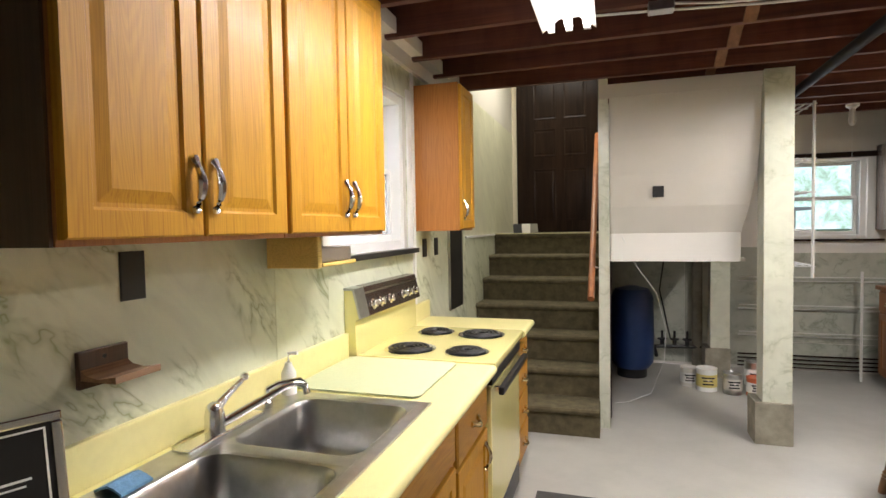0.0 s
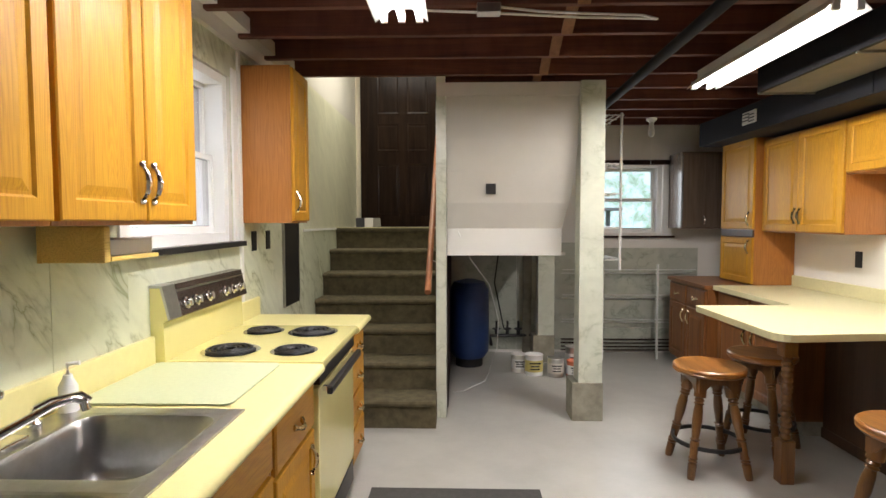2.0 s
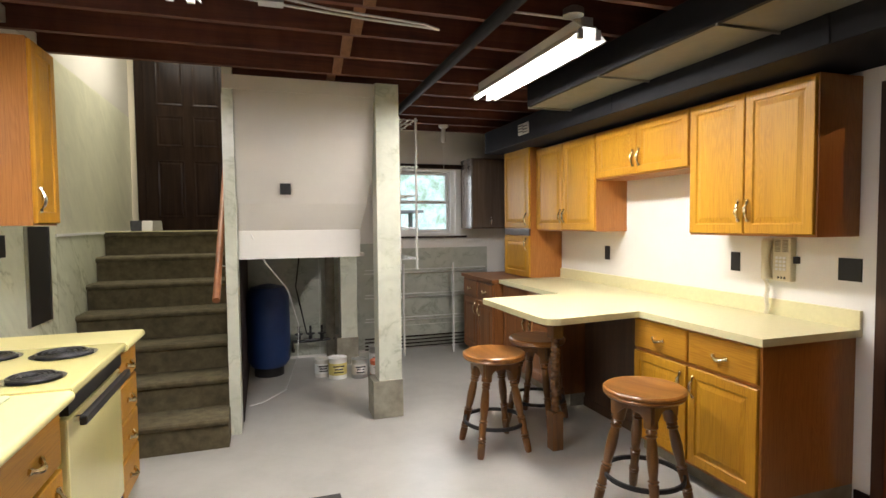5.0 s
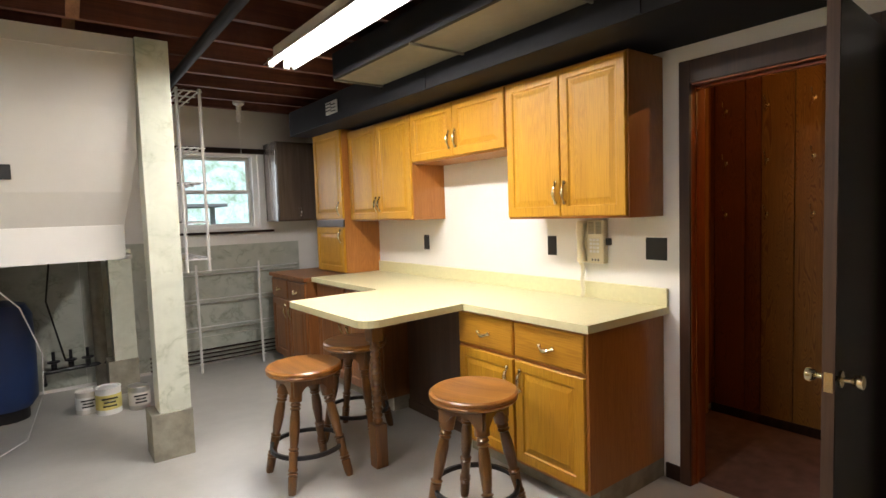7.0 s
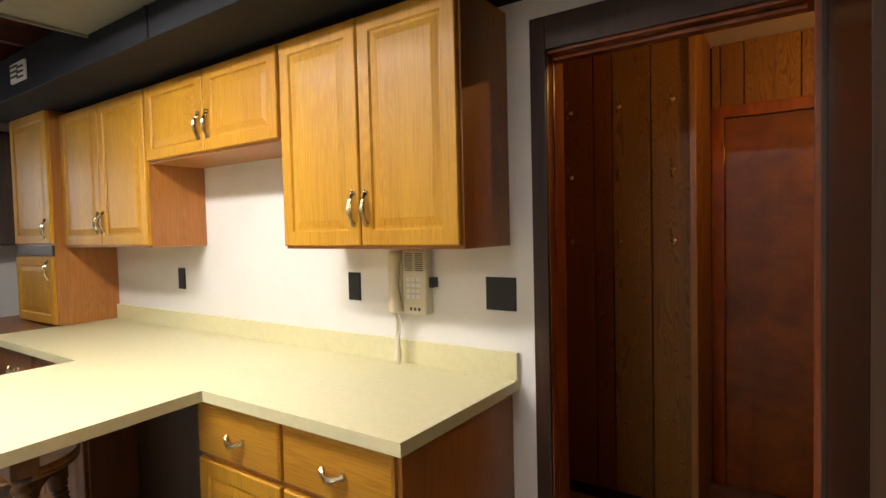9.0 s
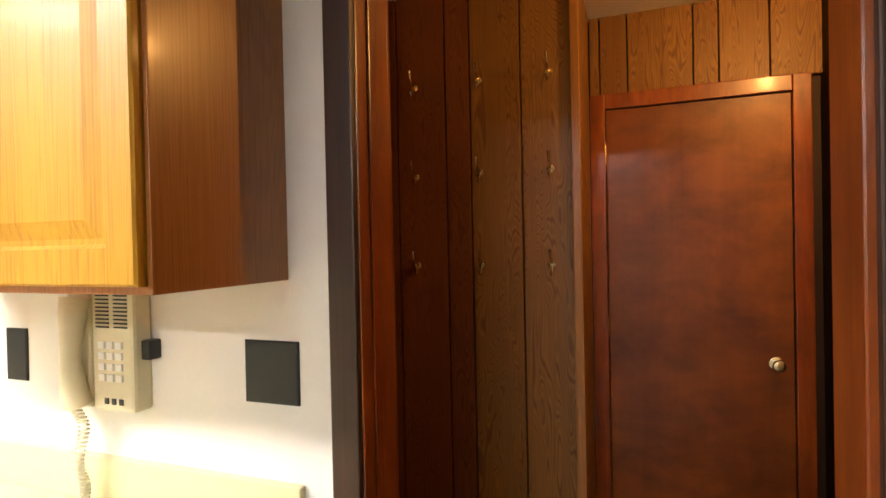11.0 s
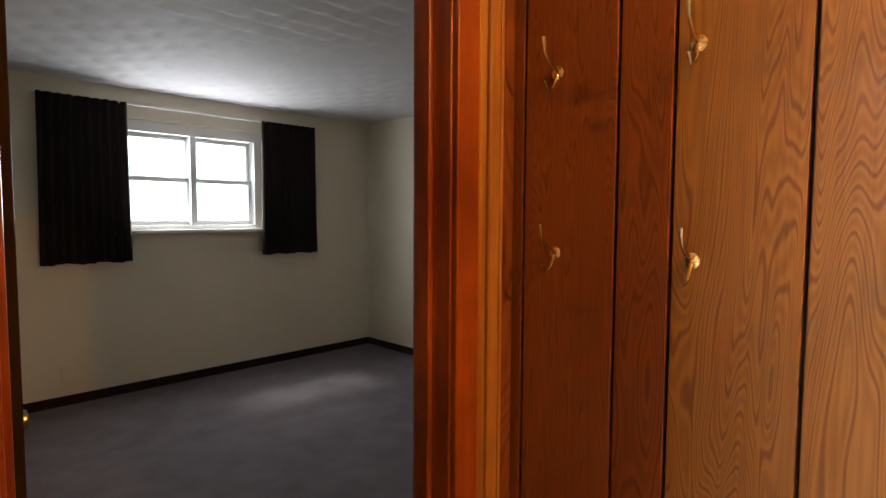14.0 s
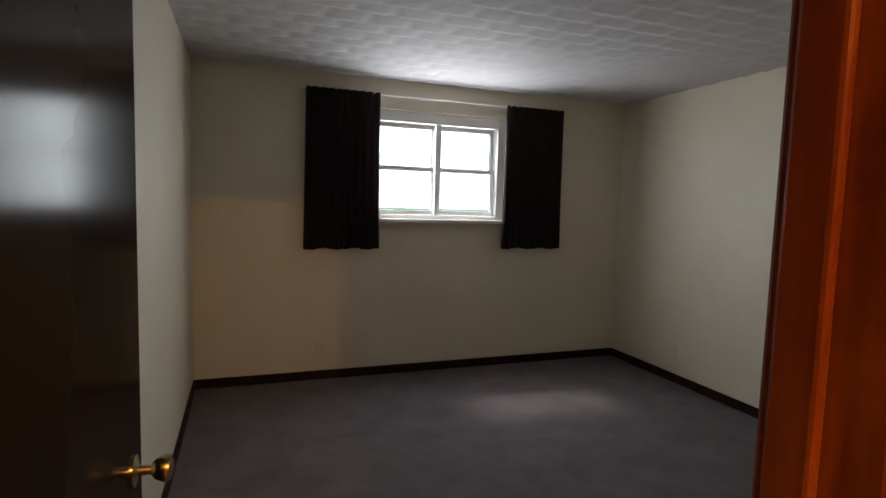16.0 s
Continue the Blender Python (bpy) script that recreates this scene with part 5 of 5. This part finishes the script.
# ---- stools ----
def stool(x, y, label):
    t = thing("bar_stool", (x, y, 0), label, "stool", "bar stools")
    part("seat", lathe(bmesh.new(), [(0.165, 0.578), (0.192, 0.583), (0.203, 0.596), (0.199, 0.604), (0.205, 0.610), (0.203, 0.620), (0.193, 0.627), (0.16, 0.622), (0.08, 0.615), (0.01, 0.614)], (x, y, 0), 44), STOOL_SEAT, t, "", True)
    for k in range(4):                   # arched rails between the leg tops
        b2 = bmesh.new()
        prism(b2, [(-0.11, 0.577), (0.11, 0.577), (0.11, 0.485), (0.075, 0.50), (0.045, 0.53), (0.0, 0.54), (-0.045, 0.53), (-0.075, 0.50), (-0.11, 0.485)], 1, 0.100, 0.122)
        bmesh.ops.transform(b2, matrix=pose(x, y, 0, 0, 0, 90 * k), verts=b2.verts)
        part("apron", b2, STOOL, t)
    prof = [(0.0, 0.019), (0.04, 0.023), (0.15, 0.025), (0.16, 0.018), (0.175, 0.028), (0.19, 0.018), (0.205, 0.027), (0.225, 0.021), (0.30, 0.024), (0.36, 0.026), (0.37, 0.020), (0.385, 0.029), (0.40, 0.020), (0.46, 0.024), (0.56, 0.028), (0.66, 0.026), (0.72, 0.021), (0.735, 0.030), (0.75, 0.021), (0.765, 0.029), (0.79, 0.022), (0.80, 0.034), (1.0, 0.034)]
    for k in range(4):
        a = radians(45 + 90 * k)
        foot, head = Vector((x + 0.235 * math.cos(a), y + 0.235 * math.sin(a), 0)), Vector((x + 0.105 * math.cos(a), y + 0.105 * math.sin(a), 0.575))
        part("leg", tube(bmesh.new(), [foot.lerp(head, s) for s, _ in prof], [r for _, r in prof], 14), STOOL, t, "", True)
    bm = bmesh.new()
    for k in range(36):
        a, b = k * math.tau / 36, (k + 1) * math.tau / 36
        q = []
        for ang in (a, b):
            for r, z in ((0.188, 0.165), (0.202, 0.165), (0.202, 0.187), (0.188, 0.187)):
                q.append(bm.verts.new((x + r * math.cos(ang), y + r * math.sin(ang), z)))
        for i in range(4):
            j = (i + 1) % 4
            bm.faces.new((q[i], q[j], q[4 + j], q[4 + i]))
    bmesh.ops.remove_doubles(bm, verts=bm.verts, dist=0.0005)
    part("foot_ring", bm, IRON, t, "black iron foot ring")
    return t


s0 = stool(2.60, 4.94, "round wooden bar stool with turned legs and foot ring")
copy_thing(s0, pose(3.01, 3.975, 0, 0, 0, 20))
copy_thing(s0, pose(3.08, 5.25, 0, 0, 0, 40))

# ---- ducts, lights, pipes overhead ----
du = thing("air_duct", (3.6, 3.0, 2.2), "black painted duct running above the bar cabinets", "duct")
part("duct", boxes((3.47, RX - 0.001, FRONT + 0.01, 7.15, 2.205, 2.43), bevel=0.006), DUCT, du)
gr = part("grille", boxes((3.458, 3.470, 6.12, 6.32, 2.27, 2.37), bevel=0.003), WHITEBOARD, du, "small pale vent grille")
for k in range(6):
    part("slat", boxes((3.452, 3.458, 6.21 if k % 2 else 6.135, 6.305 if k % 2 else 6.215, 2.283 + 0.013 * k, 2.290 + 0.013 * k)), IRON, gr)
for y in (0.4, 1.9, 3.4, 4.9):
    part("seam", boxes((3.463, 3.469, y, y + 0.03, 2.21, 2.43)), DUCT, du)
d2 = thing("return_duct", (3.3, 3.0, 2.4), "wide return duct with a grey metal pan", "duct")
part("side", boxes((3.10, 3.125, FRONT + 0.01, 5.43, 2.335, 2.498)), DUCT, d2)
for k in range(8):
    y0 = 5.42 - 0.89 * k
    part("pan", boxes((3.126, 3.468, max(FRONT + 0.02, y0 - 0.886), y0, 2.335, 2.345)), DUCTPAN, d2)
    part("pan_lip", boxes((3.10, 3.468, y0 - 0.012, y0, 2.322, 2.334)), DUCTPAN, d2)
part("end_plate", boxes((3.126, 3.468, 5.421, 5.43, 2.335, 2.498)), DUCT, d2)


def strip_light(x0, x1, y0, y1, z, n, label):
    t = thing("strip_light", ((x0 + x1) / 2, (y0 + y1) / 2, z), label, "ceiling light", "fluorescent strip lights")
    w = x1 - x0
    bm = bmesh.new()
    prism(bm, [(x0, z - 0.02), (x0 + w * 0.3, z + 0.045), (x1 - w * 0.3, z + 0.045), (x1, z - 0.02), (x1 - w * 0.3 - 0.004, z + 0.038), (x0 + w * 0.3 + 0.004, z + 0.038)], 1, y0, y1)
    part("reflector", bm, WHITE, t)
    part("housing", boxes((x0 + w * 0.32, x1 - w * 0.32, y0 + 0.02, y1 - 0.02, z + 0.046, JZ - 0.002)), WHITE, t)
    for k in range(n):
        x = x0 + w * (k + 0.5) / n
        part("tube", tube(bmesh.new(), [(x, y0 + 0.02, z), (x, y1 - 0.02, z)], 0.018, 12), TUBE, t, "", True)
        for e in (y0 - 0.006, y1 - 0.018):
            part("lamp_holder", boxes((x - 0.016, x + 0.016, e, e + 0.024, z - 0.022, z + 0.03), bevel=0.003), WHITE, t)


strip_light(0.72, 0.965, 3.0, 4.24, 2.42, 3, "white fluorescent strip light over the sink")
strip_light(2.66, 2.86, 4.10, 5.50, 2.40, 2, "white fluorescent strip light over the bar")
single("waste_pipe", tube(bmesh.new(), [(2.24, 2.0, 2.455), (2.32, 6.45, 2.44), (2.34, 7.75, 2.43)], 0.032, 14), DUCT, "black pipe hung under the joists", "pipe", "", True)
jb = thing("junction_box", (1.24, 4.30, 2.46), "grey metal junction box under a joist", "junction box")
part("box", boxes((1.19, 1.30, 4.27, 4.34, 2.455, 2.499), bevel=0.004), STEEL, jb)
for k in range(2):
    single("ceiling_cable", tube(bmesh.new(), [(0.95 if k else 1.30, 4.31 + 0.03 * k, 2.49), (1.2 if k else 1.5, 4.35, 2.482), (1.7, 4.36 + 0.05 * k, 2.475), (2.0, 4.42 + 0.04 * k, 2.485), (2.1, 4.5, 2.495)], 0.006, 6), WIRE, "white electric cable stapled under the joists", "cable", "ceiling cables", True)
single("ceiling_cable", tube(bmesh.new(), [(2.3, 4.15, 2.49), (2.5, 4.1, 2.47), (2.65, 4.08, 2.46), (2.74, 4.12, 2.45)], 0.006, 6), WIRE, "white cable feeding the bar light", "cable", "ceiling cables", True)
single("lamp_hook_box", lathe(bmesh.new(), [(0.05, 0), (0.05, 0.03), (0.02, 0.045)], (2.62, 4.02, 2.452), 14), STEEL, "round metal box beside the bar light", "junction box", "", True)
single("floor_mat", boxes((0.62, 1.55, 3.75, 4.62, 0.001, 0.010), bevel=0.003), MAT, "dark grey rubber mat before the range", "mat")

# ---- bedroom ----
def curtain(x0, x1, label):
    n = 64
    bm = bmesh.new()
    rows = []
    for j in range(13):
        s = j / 12
        z = 2.275 - s * 1.215
        row = []
        for k in range(n + 1):
            u = k / n
            amp = 0.016 + 0.012 * s
            x = x0 + u * (x1 - x0) + 0.012 * (s - 0.4) * (1 if u > 0.5 else -1)
            y = BY - 0.075 - amp * math.sin(u * 9.5 * math.tau + 0.4 * math.sin(3 * s)) - 0.01 * noise.noise((u * 6, s * 3, x0))
            row.append(bm.verts.new((x, y, z - 0.006 * math.sin(u * 17) * s)))
        rows.append(row)
    for a, b in zip(rows, rows[1:]):
        for k in range(n):
            bm.faces.new((a[k], a[k + 1], b[k + 1], b[k]))
    bmesh.ops.solidify(bm, geom=list(bm.faces), thickness=0.004)
    return single("curtain", bm, CURTAIN, label, "curtain", "bedroom curtains", True)


curtain(4.955, 5.53, "dark brown pleated curtain drawn to the window's side")
curtain(6.615, 7.18, "dark brown pleated curtain hanging at the window's edge")
rod = thing("curtain_rod", (6.07, BY - 0.06, 2.27), "thin white curtain rod above the window", "curtain rod")
part("rod", tube(bmesh.new(), [(4.95, BY - 0.002, 2.268), (4.95, BY - 0.05, 2.268), (7.185, BY - 0.05, 2.268), (7.185, BY - 0.002, 2.268)], 0.007, 8), WHITE, rod, "", True)
for x, y, side, at in ((5.09, 0.25, "-y", BY), (7.2, 0.25, "-x", BRX)):
    f = facing(side, at)
    u = x if side == "-y" else 7.2
    t = thing("wall_outlet", f(u, y, 0), "cream wall outlet low on the bedroom wall", "outlet", "bedroom outlets")
    part("plate", rings_bm(f, u - 0.036, u + 0.036, y - 0.058, y + 0.058, [(0, 0.0005), (0, 0.004), (0.003, 0.006)]), CREAMPL, t)
    for dz in (-0.022, 0.022):
        part("socket", rings_bm(f, u - 0.016, u + 0.016, y + dz - 0.013, y + dz + 0.013, [(0, 0.006), (0, 0.008)]), CREAMPL, t)
